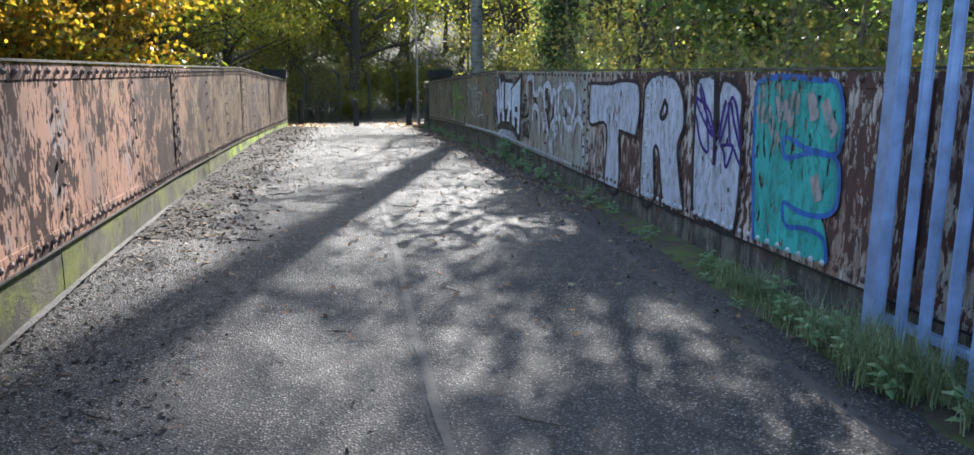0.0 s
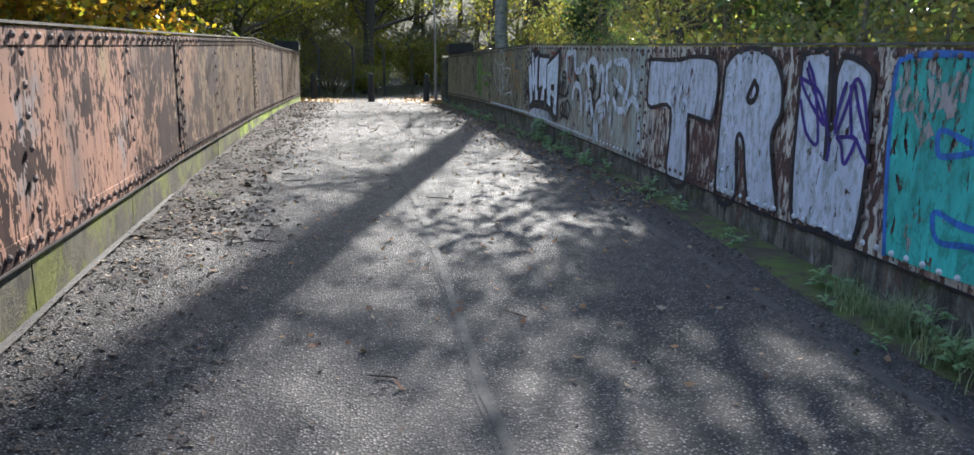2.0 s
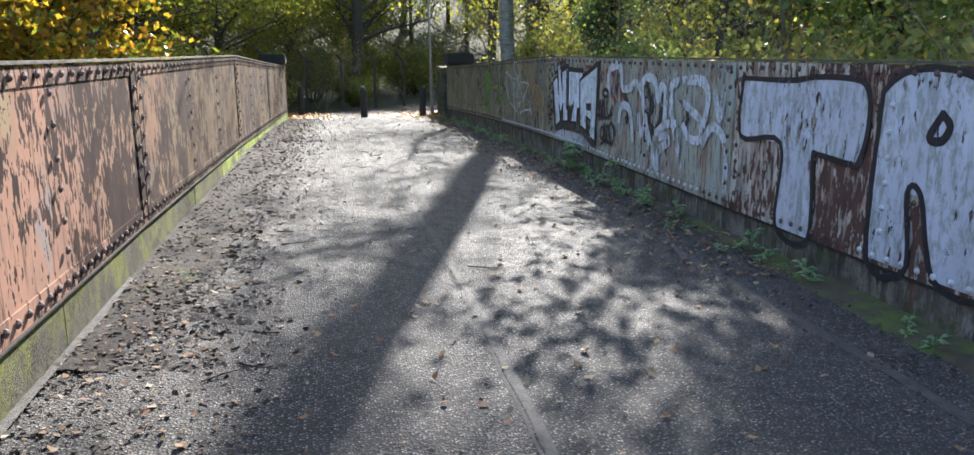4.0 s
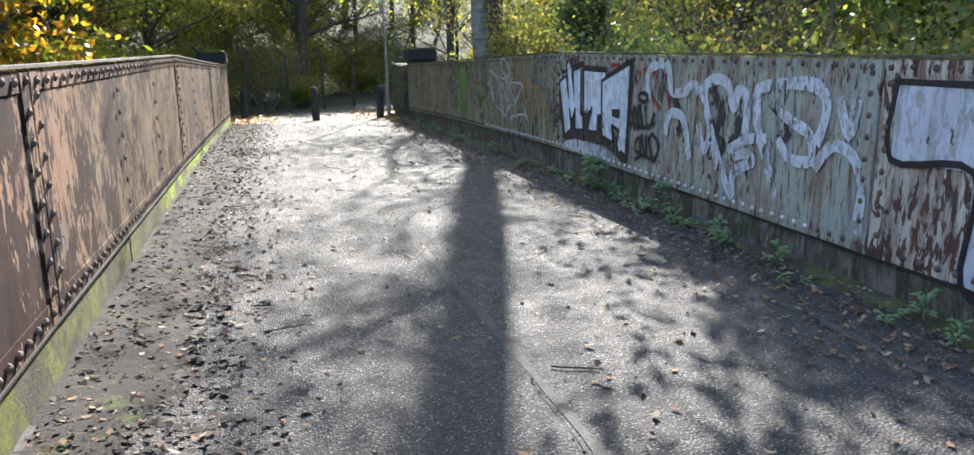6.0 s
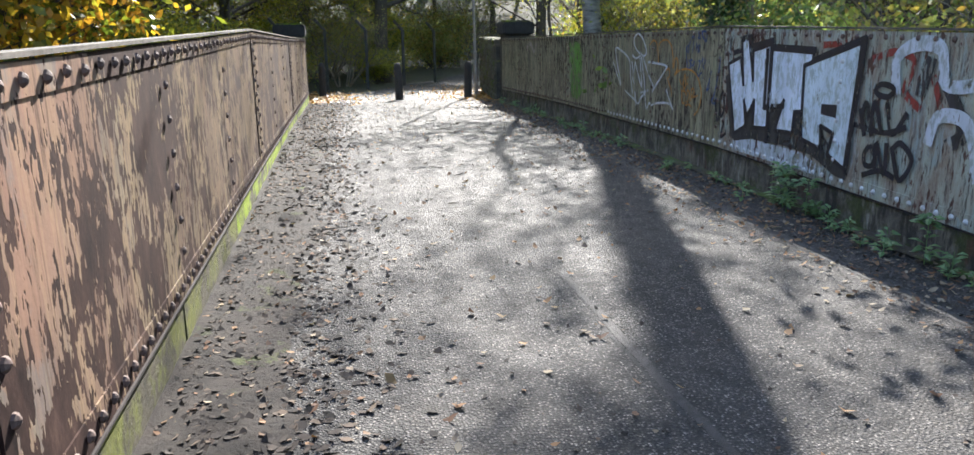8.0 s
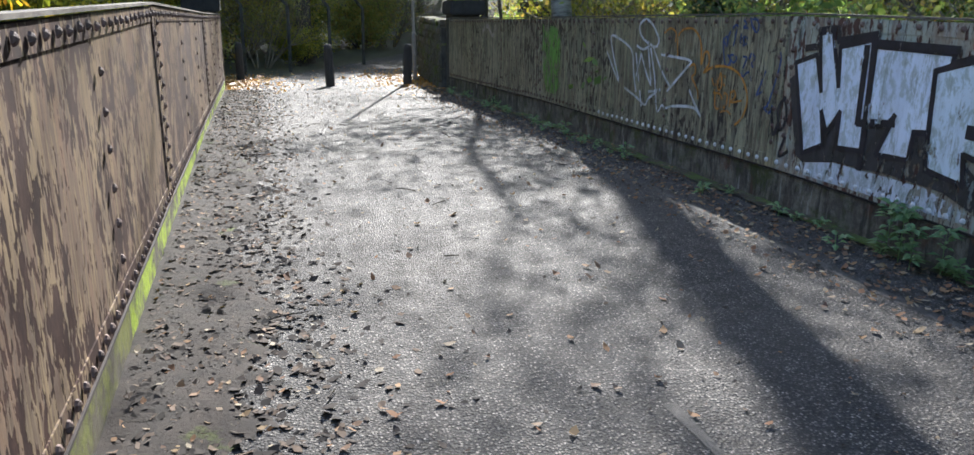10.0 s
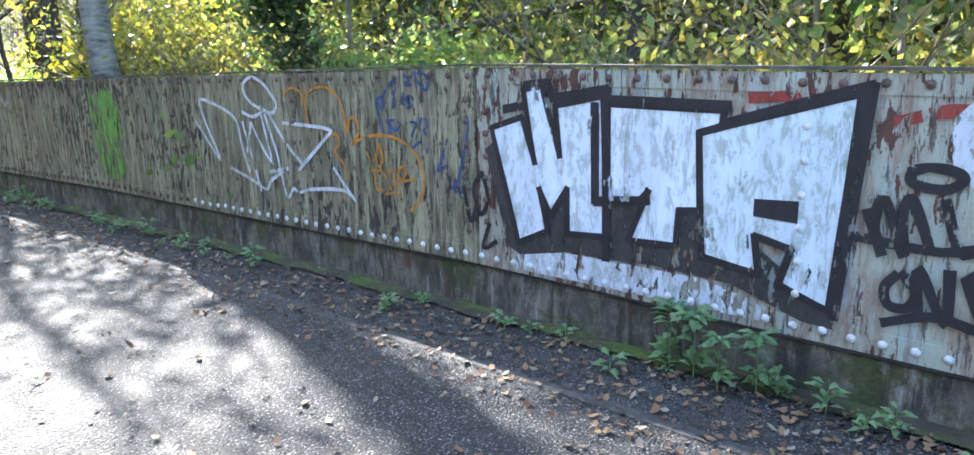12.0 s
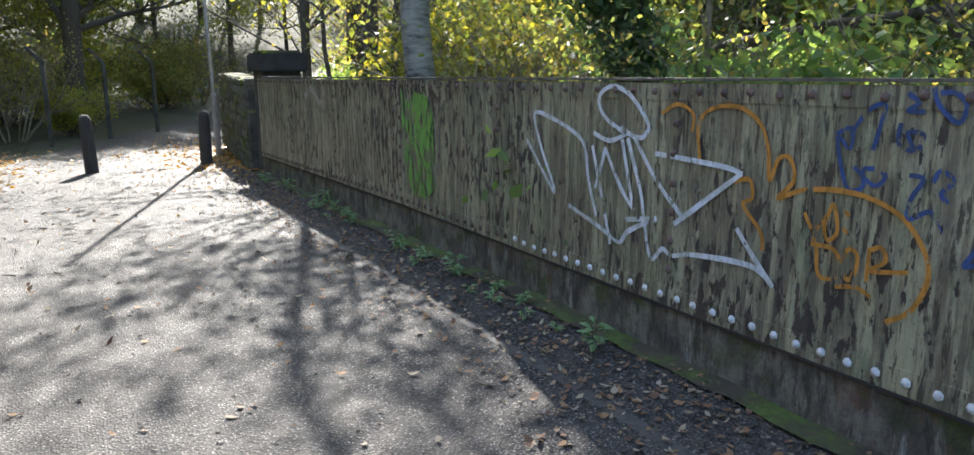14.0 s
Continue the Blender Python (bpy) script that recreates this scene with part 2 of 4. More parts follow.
RUST = [(0.05, 0.03, 0.025), (0.15, 0.07, 0.05)]
DARK = [(0.03, 0.024, 0.022), (0.085, 0.065, 0.05)]
M = dict(
    asphalt=asphalt(),
    left=teardrops(),
    right_rust=flaked("rusty_cream_flaking_paint", [(0.36, 0.35, 0.31), (0.62, 0.56, 0.48), (0.3, 0.18, 0.13), (0.56, 0.5, 0.42)], RUST, (0.68, 0.62, 0.53), 0.5),
    right_mix=flaked("mottled_flaking_paint", [(0.33, 0.4, 0.39), (0.4, 0.42, 0.35), (0.28, 0.22, 0.17), (0.5, 0.54, 0.52)], RUST, (0.4, 0.4, 0.33), 0.565, dirt_at=0.5),
    right_green=flaked("algae_stained_paint", [(0.13, 0.155, 0.1), (0.27, 0.275, 0.175), (0.38, 0.35, 0.24), (0.17, 0.18, 0.12)], DARK, (0.36, 0.32, 0.2), 0.57, bump=0.4, dirt_at=0.43, drip=0.55),
    plinth_left=mossy("mossy_plinth_left", (0.115, 0.1, 0.062), (0.085, 0.09, 0.014), 0.45, (0.018, 0.015, 0.011)),
    plinth_moss=mossy("bright_moss_plinth", (0.13, 0.115, 0.075), (0.2, 0.27, 0.012), 0.42, (0.035, 0.03, 0.022)),
    plinth_right=dirty_plinth(),
    capping=plain("weathered_capping", (0.1, 0.085, 0.068), 0.85, scale=9, var=0.6),
    rivet=plain("rivet_iron", (0.12, 0.075, 0.06), 0.75, scale=12, var=0.6),
    rivet_pale=plain("painted_rivet", (0.55, 0.54, 0.54), 0.5, scale=30, var=0.2),
    gap=plain("dark_gap", (0.03, 0.022, 0.02), 0.9),
    stone=mossy("dark_stone", (0.1, 0.095, 0.08), (0.06, 0.075, 0.02), 0.6, (0.025, 0.023, 0.02)),
    capstone=mossy("capstone", (0.05, 0.048, 0.045), (0.12, 0.13, 0.03), 0.64, (0.02, 0.019, 0.018)),
    rubble=mossy("mossy_rubble_stone", (0.2, 0.18, 0.13), (0.08, 0.1, 0.02), 0.5, (0.05, 0.045, 0.035)),
    galv=plain("blue_galvanised_steel", (0.3, 0.41, 0.62), 0.42, 0.3, 0.3, 7, bump=0.2),
    pole=plain("weathered_pole", (0.28, 0.24, 0.2), 0.7, 0.0, 0.3, 8),
    wood=plain("bollard_wood", (0.05, 0.043, 0.036), 0.9, scale=12, stretch=(4, 4, 0.4), bump=0.8),
    concrete=mossy("old_concrete", (0.2, 0.18, 0.15), (0.1, 0.11, 0.03), 0.58, (0.14, 0.125, 0.1)),
    tar=plain("tar_joint", (0.062, 0.057, 0.052), 0.8, scale=20, bump=0.8),
    tar_dark=plain("dark_crack", (0.045, 0.042, 0.04), 0.9, scale=20),
    mulch=mossy("leaf_mulch", (0.042, 0.032, 0.025), (0.05, 0.065, 0.01), 0.58, (0.013, 0.011, 0.009)),
    verge=mossy("mossy_soil", (0.09, 0.07, 0.045), (0.05, 0.075, 0.012), 0.46, (0.035, 0.028, 0.02)),
    bark=plain("dark_bark", (0.075, 0.063, 0.05), 0.95, scale=12, stretch=(3, 3, 0.5), bump=0.8, dist=0.03),
    birch=birch_bark(),
    soil=mossy("woodland_floor", (0.06, 0.05, 0.028), (0.03, 0.038, 0.014), 0.45, (0.024, 0.02, 0.013)),
    leaf_yellow=leaf_mat("leaf_yellow", [(0.2, 0.09, 0.015), (0.36, 0.2, 0.03), (0.45, 0.29, 0.035), (0.38, 0.27, 0.035), (0.16, 0.18, 0.03), (0.08, 0.11, 0.02)]),
    leaf_lime=leaf_mat("leaf_lime", [(0.08, 0.11, 0.03), (0.19, 0.22, 0.045), (0.33, 0.32, 0.05), (0.44, 0.36, 0.05)]),
    leaf_olive=leaf_mat("leaf_olive", [(0.14, 0.18, 0.07), (0.25, 0.28, 0.1), (0.34, 0.31, 0.1), (0.34, 0.23, 0.08)]),
    leaf_green=leaf_mat("leaf_green", [(0.08, 0.13, 0.05), (0.14, 0.22, 0.08), (0.24, 0.3, 0.1)]),
    leaf_dark=leaf_mat("leaf_dark", [(0.04, 0.075, 0.035), (0.07, 0.12, 0.055), (0.12, 0.16, 0.07)]),
    weed=leaf_mat("weed_leaf", [(0.08, 0.15, 0.06), (0.13, 0.22, 0.09), (0.18, 0.27, 0.12)], 0.3),
    grass=leaf_mat("grass_blade", [(0.09, 0.13, 0.055), (0.18, 0.24, 0.11), (0.36, 0.38, 0.24)], 0.2),
    litter=leaf_mat("fallen_leaf", [(0.08, 0.045, 0.03), (0.2, 0.1, 0.05), (0.25, 0.15, 0.075), (0.12, 0.07, 0.045), (0.3, 0.25, 0.18), (0.2, 0.13, 0.06)], 0.1, 0.85),
    litter_orange=leaf_mat("orange_fallen_leaf", [(0.3, 0.12, 0.02), (0.45, 0.2, 0.03), (0.5, 0.28, 0.06), (0.16, 0.08, 0.03)], 0.2),
    litter_dark=leaf_mat("rotting_leaf", [(0.02, 0.017, 0.014), (0.035, 0.028, 0.024), (0.045, 0.036, 0.03), (0.065, 0.05, 0.04), (0.12, 0.085, 0.06)], 0.05, 0.95),
)


# ---- building blocks ----
def mesh_ob(name, verts, faces, material, smooth=False):
    me = bpy.data.meshes.new(name)
    me.from_pydata([tuple(v) for v in verts], [], faces)
    me.materials.append(material)
    if smooth:
        me.shade_smooth()
    return new(name, me)


def part(name, bm, material, parent, label="", smooth=False):
    me = bpy.data.meshes.new(name)
    bm.to_mesh(me)
    bm.free()
    me.materials.append(material)
    if smooth:
        me.shade_smooth()
    ob = new(name, me)
    if parent:
        ob.parent = parent
    return tagged(ob, label)


def box(bm, x0, x1, y0, y1, z0, z1, bevel=0.0):
    vs = [bm.verts.new((x, y, z)) for z in (z0, z1) for x, y in ((x0, y0), (x1, y0), (x1, y1), (x0, y1))]
    fs = [bm.faces.new([vs[i] for i in q]) for q in ((3, 2, 1, 0), (4, 5, 6, 7), (0, 1, 5, 4), (1, 2, 6, 5), (2, 3, 7, 6), (3, 0, 4, 7))]
    if bevel:
        es = list({e for f in fs for e in f.edges})
        bmesh.ops.bevel(bm, geom=es, offset=bevel, segments=2, affect="EDGES")


def thing(name, at, label, category, group="", kind=""):
    ob = new(name)
    ob.location = at
    return tagged(ob, label, category, group, kind)


def tube(verts, faces, pts, radii, n=8):
    """Adds a tapered tube along pts to the lists."""
    start = len(verts)
    up = Vector((0.13, 0.21, 1)).normalized()
    for i, p in enumerate(pts):
        d = (Vector(pts[min(i + 1, len(pts) - 1)]) - Vector(pts[max(i - 1, 0)])).normalized()
        a = d.cross(up if abs(d.dot(up)) < 0.95 else Vector((1, 0, 0))).normalized()
        b = d.cross(a)
        for k in range(n):
            t = 2 * math.pi * k / n
            verts.append(Vector(p) + (a * math.cos(t) + b * math.sin(t)) * radii[i])
    for i in range(len(pts) - 1):
        for k in range(n):
            q = start + i * n
            faces.append((q + k, q + (k + 1) % n, q + n + (k + 1) % n, q + n + k))
    top = start + (len(pts) - 1) * n
    faces.append(tuple(top + k for k in range(n)))


def lerp(table, v):
    return float(np.interp(v, [p[0] for p in table], [p[1] for p in table]))


TOP_R = [(-12, 1.5), (3.4, 1.56), (8.77, 1.59), (14.25, 1.63), (19.7, 1.5), (25.1, 1.38)]
LOW_R = [(-12, 0.28), (3.4, 0.36), (8.77, 0.38), (14.25, 0.44), (19.7, 0.36), (25.1, 0.2)]
TOP_L = [(-12, 1.5), (3.4, 1.58), (8.77, 1.61), (14.4, 1.65), (19.9, 1.52), (26.5, 1.4)]
LOW_L = [(-12, 0.4), (3.4, 0.5), (8.77, 0.5), (14.4, 0.42), (19.9, 0.28), (26.5, 0.1)]
GROUND = [(-30, -0.6), (-6, -0.15), (0, 0.0), (4, 0.08), (6, 0.13), (9, 0.155), (14, 0.14), (17, 0.11), (20, 0.05), (25, -0.08), (28, -0.2), (40, -0.5), (70, -0.3)]
LEFT, RIGHT = -1.67, 2.82
END_L, END_R = 26.4, 25.1


def ground_z(x, y):
    z = lerp(GROUND, y)
    if x < -0.2 and y < 27:
        z += 0.085 * min(1.0, (-0.2 - x) / 1.4) ** 1.5 * min(1.0, (27 - y) / 8)
    out = max(0.0, x - 3.4, -2.5 - x)
    r = math.hypot(x, y - 15)
    if -14 < y < 25:
        z -= min(out, 4.0) * 0.3 * min(1, (25 - y) / 5)
    if r > 38:
        z += min(14.0, (r - 38) * 0.3)
    return z


def ground():
    xs = sorted({*np.round(np.linspace(-3, 4, 36), 3), *range(-60, 61, 3), -300, -120, 120, 300})
    ys = sorted({*np.round(np.linspace(-4, 32, 121), 3), *range(-60, 100, 3), -300, -120, 160, 400})
    verts = [(x, y, ground_z(x, y) - 0.03) for y in ys for x in xs]
    w = len(xs)
    faces = [(j * w + i, j * w + i + 1, (j + 1) * w + i + 1, (j + 1) * w + i) for j in range(len(ys) - 1) for i in range(w - 1)]
    return tagged(mesh_ob("ground", verts, faces, M["soil"], True), "brown woodland floor with leaf litter and moss", "ground", kind="structure")


CENTRE = [(-12, 0.5), (25, 0.5), (28, 0.8), (33, 2.3), (41, 5.5), (50, 10.5), (60, 18)]
HALF = [(-12, 2.27), (24.5, 2.27), (28, 1.9), (33, 1.8), (60, 1.6)]


def strip(name, y0, y1, step, left, right, height, material, label, category, cols=8, wobble=0.0):
    """A sheet along the bridge between two edges given as functions of y."""
    verts, faces = [], []
    ys = np.linspace(y0, y1, int((y1 - y0) / step) + 1)
    for y in ys:
        a, b = left(y), right(y)
        for k in range(cols + 1):
            x = a + (b - a) * k / cols + (wobble * noise.noise((k * 9.1, y * 2.3, 1)) if k in (0, cols) else 0)
            lift = 0.003 if height > 0.02 and b - a > 0.2 and (k == 0 if a > 0 else k == cols) else height
            verts.append((x, y, ground_z(x, y) + lift + (0.006 * noise.noise((x * 1.3, y * 1.1, 5)) if height < 0.02 else 0.012 * noise.noise((x * 9, y * 7, 2)))))
    w = cols + 1
    for j in range(len(ys) - 1):
        for k in range(cols):
            q = j * w + k
            faces.append((q, q + 1, q + w + 1, q + w))
    return tagged(mesh_ob(name, verts, faces, material, True), label, category, kind="structure")


def prism(bm, x0, x1, a, b, lo, hi, cuts=1):
    ys = [a + (b - a) * i / cuts for i in range(cuts + 1)]
    rings = [[bm.verts.new((x, y, f(y))) for x, f in ((x0, lo), (x1, lo), (x1, hi), (x0, hi))] for y in ys]
    bm.faces.new(rings[0])
    bm.faces.new(rings[-1][::-1])
    for p, q in zip(rings, rings[1:]):
        for k in range(4):
            bm.faces.new((p[k], q[k], q[(k + 1) % 4], p[(k + 1) % 4]))
    bmesh.ops.recalc_face_normals(bm, faces=bm.faces)


def dome(bm, x, y, z, s, size=0.021, n=7):
    """A rivet head on a wall that faces -s along x."""
    rings = []
    for h, rr in ((0.0, 1.0), (0.45, 0.88), (0.8, 0.5)):
        rings.append([bm.verts.new((x - s * h * size * 0.85, y + math.cos(6.2832 * k / n) * rr * size, z + math.sin(6.2832 * k / n) * rr * size)) for k in range(n)])
    tip = bm.verts.new((x - s * size * 0.85, y, z))
    for p, q in zip(rings, rings[1:]):
        for k in range(n):
            bm.faces.new((p[k], p[(k + 1) % n], q[(k + 1) % n], q[k]))
    for k in range(n):
        bm.faces.new((rings[-1][k], rings[-1][(k + 1) % n], tip))


def rivet_places(s, seams, columns, top, low, y0, y1, pitch_low):
    spots = []
    y = y0 + 0.1
    while y < y1 - 0.05:
        spots.append((y, low(y) + 0.055))
        y += pitch_low
    y = y0 + 0.1
    while y < y1 - 0.05:
        spots.append((y, top(y) - 0.065))
        y += 0.16
    for c in columns:
        z = low(c) + 0.2
        while z < top(c) - 0.12:
            spots.append((c, z))
            z += 0.15
    for c in seams:
        for off, start in ((-0.075, 0.14), (0.075, 0.2)):
            z = low(c) + start
            while z < top(c) - 0.1:
                spots.append((c + off, z))
                z += 0.13
    return [(y + rnd.gauss(0, 0.003), z + rnd.gauss(0, 0.003)) for y, z in spots if y0 < y < y1]


def parapet(s, x, y0, y1, seams, columns, top, low, paint, plinths, label, pale):
    """A plate-girder parapet: plinth, riveted plates with cover strips, capping and rivets."""
    root = thing("bridge_parapet", (x, 0, 0), label, "parapet", "parapets of the bridge")
    edges = [y0] + [q for q in seams if y0 < q < y1] + [y1]
    for a, b in zip(edges, edges[1:]):
        mid = (a + b) / 2
        bm = bmesh.new()
        prism(bm, 0.0, s * 0.025, a + 0.007, b - 0.007, low, lambda y: top(y) - 0.025, 6)
        part("plate", bm, paint(mid), root)
        for e0, e1 in ((a + 0.012, a + 0.125), (b - 0.125, b - 0.012)):
            bm = bmesh.new()
            prism(bm, -s * 0.011, -s * 0.001, e0, e1, low, lambda y: top(y) - 0.03)
            part("cover_strip", bm, paint(mid), root)
        bm = bmesh.new()
        prism(bm, -s * 0.006, -s * 0.001, a + 0.13, b - 0.13, lambda y: top(y) - 0.11, lambda y: top(y) - 0.025)
        part("top_angle", bm, paint(mid), root)
        bm = bmesh.new()
        prism(bm, -s * 0.006, -s * 0.001, a + 0.13, b - 0.13, low, lambda y: low(y) + 0.1)
        part("bottom_angle", bm, paint(mid), root)
        bm = bmesh.new()
        prism(bm, -s * 0.016, s * 0.06, a, b, lambda y: top(y) - 0.014, lambda y: top(y), 4)
        part("capping", bm, M["capping"], root)
        bm = bmesh.new()
        prism(bm, s * 0.026, s * 0.055, a, b, lambda y: ground_z(0, y) - 0.4, lambda y: top(y) - 0.027)
        part("back_plate", bm, M["gap"], root)
        bm = bmesh.new()
        prism(bm, -s * 0.013, s * 0.022, a, b, lambda y: low(y) - 0.014, lambda y: low(y) - 0.003, 4)
        part("ledge", bm, M["gap"], root)
        n = max(1, round((b - a) / 1.8))
        for k in range(n):
            p, q = a + (b - a) * k / n, a + (b - a) * (k + 1) / n
            bm = bmesh.new()
            off = rnd.uniform(-0.004, 0.004)
            prism(bm, s * (0.004 + off), s * 0.02, p + 0.002, q - 0.002, lambda y: ground_z(0, y) - 0.35, lambda y: low(y) - 0.022)
            part("plinth", bm, plinths((p + q) / 2), root)
    spots = rivet_places(s, seams, columns, top, low, y0, y1, 0.125)
    spots.sort(key=lambda p: abs(p[0] - 11))
    head = {}
    for key in ("rivet", "rivet_pale"):
        bm = bmesh.new()
        dome(bm, 0, 0, 0, s)
        me = bpy.data.meshes.new("rivet")
        bm.to_mesh(me)
        bm.free()
        me.materials.append(M[key])
        head[key] = me
    rest = {"rivet": bmesh.new(), "rivet_pale": bmesh.new()}
    for i, (y, z) in enumerate(spots):
        key = "rivet_pale" if pale(y, z) else "rivet"
        if i < 300:
            ob = new("rivet", head[key])
            ob.location = (-s * 0.0115, y, z)
            ob.parent = root
        else:
            dome(rest[key], -s * 0.0115, y, z, s)
    for key, bm in rest.items():
        if len(bm.verts):
            tagged(part("rivets", bm, M[key], root), kind="stuff")
        else:
            bm.free()
    return root


SEAMS_R = [-7.6, -2.1, 3.35, 8.77, 14.25, 19.7]
COLS_R = [5.12, 6.93, 10.6, 12.35, 16.05, 17.85, 21.5, 23.3]
SEAMS_L = [-7.6, -2.1, 3.2, 8.6, 14.4, 19.9]
COLS_L = [-0.3, 1.5, 5.1, 6.9, 10.58, 12.35, 16.2, 18.1, 21.9, 23.9]
ground()
strip("path", -11, 60, 0.25, lambda y: lerp(CENTRE, y) - lerp(HALF, y), lambda y: lerp(CENTRE, y) + lerp(HALF, y), 0.012, M["asphalt"], "grey worn asphalt path with pale aggregate across the bridge", "path", 12)
strip("verge", -9, 25.2, 0.12, lambda y: np.interp(y, [-9, 5, 8, 12, 25], [2.34, 2.4, 2.6, 2.68, 2.62]), lambda y: 2.84, 0.03, M["verge"], "mossy soil verge along the foot of the parapet", "verge", 4, 0.06)
strip("mulch", 6.5, 26, 0.08, lambda y: -1.7, lambda y: -1.12 - 0.3 * noise.noise((0, y * 0.9, 4)) - 0.12 * noise.noise((3, y * 5, 4)) - max(0, 9 - y) * 0.12, 0.021, M["mulch"], "dark strip of rotted leaf mulch along the parapet", "mulch", 6, 0.07)
strip("kerb", -9, 25.0, 0.5, lambda y: 2.12, lambda y: 2.2, 0.016, M["tar"], "low worn concrete edging flush with the asphalt", "kerb", 1, 0.015)
strip("path_joint", -9, 11.5, 0.2, lambda y: 0.36 + 0.05 * noise.noise((0, y * 0.2, 0)), lambda y: 0.41 + 0.05 * noise.noise((0, y * 0.2, 0)), 0.0165, M["tar"], "long pale sealed joint down the asphalt", "path joint", 1, 0.02)
strip("path_crack", -2, 10.5, 0.1, lambda y: 0.335 + 0.05 * noise.noise((0, y * 0.2, 0)), lambda y: 0.35 + 0.05 * noise.noise((0, y * 0.2, 0)), 0.0155, M["tar_dark"], "dark crack beside the sealed joint", "crack", 1, 0.02)
strip("footing", -9, 8.0, 0.4, lambda y: -1.7, lambda y: -1.63, 0.026, M["tar"], "narrow worn concrete footing of the parapet", "footing", 1, 0.02)
WALL_R = parapet(1, RIGHT, -9, END_R, SEAMS_R, COLS_R, lambda y: lerp(TOP_R, y), lambda y: lerp(LOW_R, y),
                 lambda y: M["right_rust"] if y < 8.7 else M["right_mix"] if y < 14.2 else M["right_green"], lambda y: M["plinth_right"],
                 "riveted steel plate parapet, flaking rusty paint covered in graffiti",
                 lambda y, z: (4.1 < y < 5.9 and z < 0.5) or (6.0 < y < 7.1 and z < 1.45) or (9.3 < y < 17.6 and z < 0.55) or (12.2 < y < 12.5 and z < 1.4))
WALL_L = parapet(-1, LEFT, -9, END_L, SEAMS_L, COLS_L, lambda y: lerp(TOP_L, y), lambda y: lerp(LOW_L, y),
                 lambda y: M["left"], lambda y: M["plinth_moss"] if y > 13 else M["plinth_left"],
                 "riveted steel plate parapet with flaking pink, grey and cream paint", lambda y, z: False)


# ---- graffiti ----
def paint_area(name, outline, level, material, label=""):
    """A flat painted area on the right-hand plates. outline: 'y,z' pairs."""
    pts = [tuple(map(float, p.split(","))) for p in outline.split()]
    flat = [Vector((-0.0016 - 0.0011 * level, y, z)) for y, z in pts]
    ob = mesh_ob(name, flat, [tuple(t) for t in tessellate_polygon([[Vector((p.y, p.z, 0)) for p in flat]])], material)
    ob.parent = WALL_R
    return tagged(ob, label)


def paint_line(name, lines, width, level, material, label=""):
    """Sprayed lines, each one a smooth ribbon along 'y,z' pairs; lines are parted by ';'."""
    for n_line, line in enumerate(lines.split(";")):
        pts = [Vector((0, *map(float, p.split(",")))) for p in line.split()]
        if len(pts) < 2:
            continue
        verts, faces, path = [], [], []
        for i in range(len(pts) - 1):
            p0, p1, p2, p3 = pts[max(i - 1, 0)], pts[i], pts[i + 1], pts[min(i + 2, len(pts) - 1)]
            for k in range(5):
                t = k / 5
                path.append(0.5 * (2 * p1 + (p2 - p0) * t + (2 * p0 - 5 * p1 + 4 * p2 - p3) * t * t + (3 * p1 - p0 - 3 * p2 + p3) * t ** 3))
        path.append(pts[-1])
        x = -0.0016 - 0.0011 * level - 0.00015 * n_line
        for i, p in enumerate(path):
            d = path[min(i + 1, len(path) - 1)] - path[max(i - 1, 0)]
            if d.length < 1e-6:
                d = Vector((0, 0, 1))
            d.normalize()
            w = width * (0.5 + 0.1 * noise.noise((i * 0.3, n_line, level)))
            side = Vector((0, -d.z, d.y)) * w
            ext = d * (w * 0.6 if i == len(path) - 1 else -w * 0.6 if i == 0 else 0)
            p = p + ext
            xi = x - 0.0009 * i / len(path)
            verts += [(xi, p.y + side.y, p.z + side.z), (xi - 0.0001, p.y - side.y, p.z - side.z)]
        faces = [(2 * i, 2 * i + 1, 2 * i + 3, 2 * i + 2) for i in range(len(path) - 1)]
        ob = mesh_ob(name, verts, faces, material)
        ob.parent = WALL_R
        tagged(ob, label)


white = spray("white_spray", (0.72, 0.78, 0.9), 0.69)
silver = spray("silver_spray", (0.56, 0.58, 0.66), 0.64)
ghost = spray("faded_white_spray", (0.6, 0.63, 0.7), 0.56)
black = spray("black_spray", (0.025, 0.022, 0.03), 0.65)
teal = spray("teal_spray", (0.05, 0.42, 0.37), 0.575, 0.35)
blue = spray("blue_spray", (0.04, 0.16, 0.5), 0.66)
navy = spray("navy_spray", (0.04, 0.08, 0.24), 0.585)
purple = spray("purple_spray", (0.05, 0.025, 0.22), 0.68)
orange = spray("orange_spray", (0.5, 0.22, 0.04), 0.62)
green = spray("green_spray", (0.16, 0.34, 0.07), 0.53)
greytag = spray("pale_grey_spray", (0.62, 0.64, 0.7), 0.62)
red = spray("faded_red_spray", (0.3, 0.05, 0.04), 0.52)

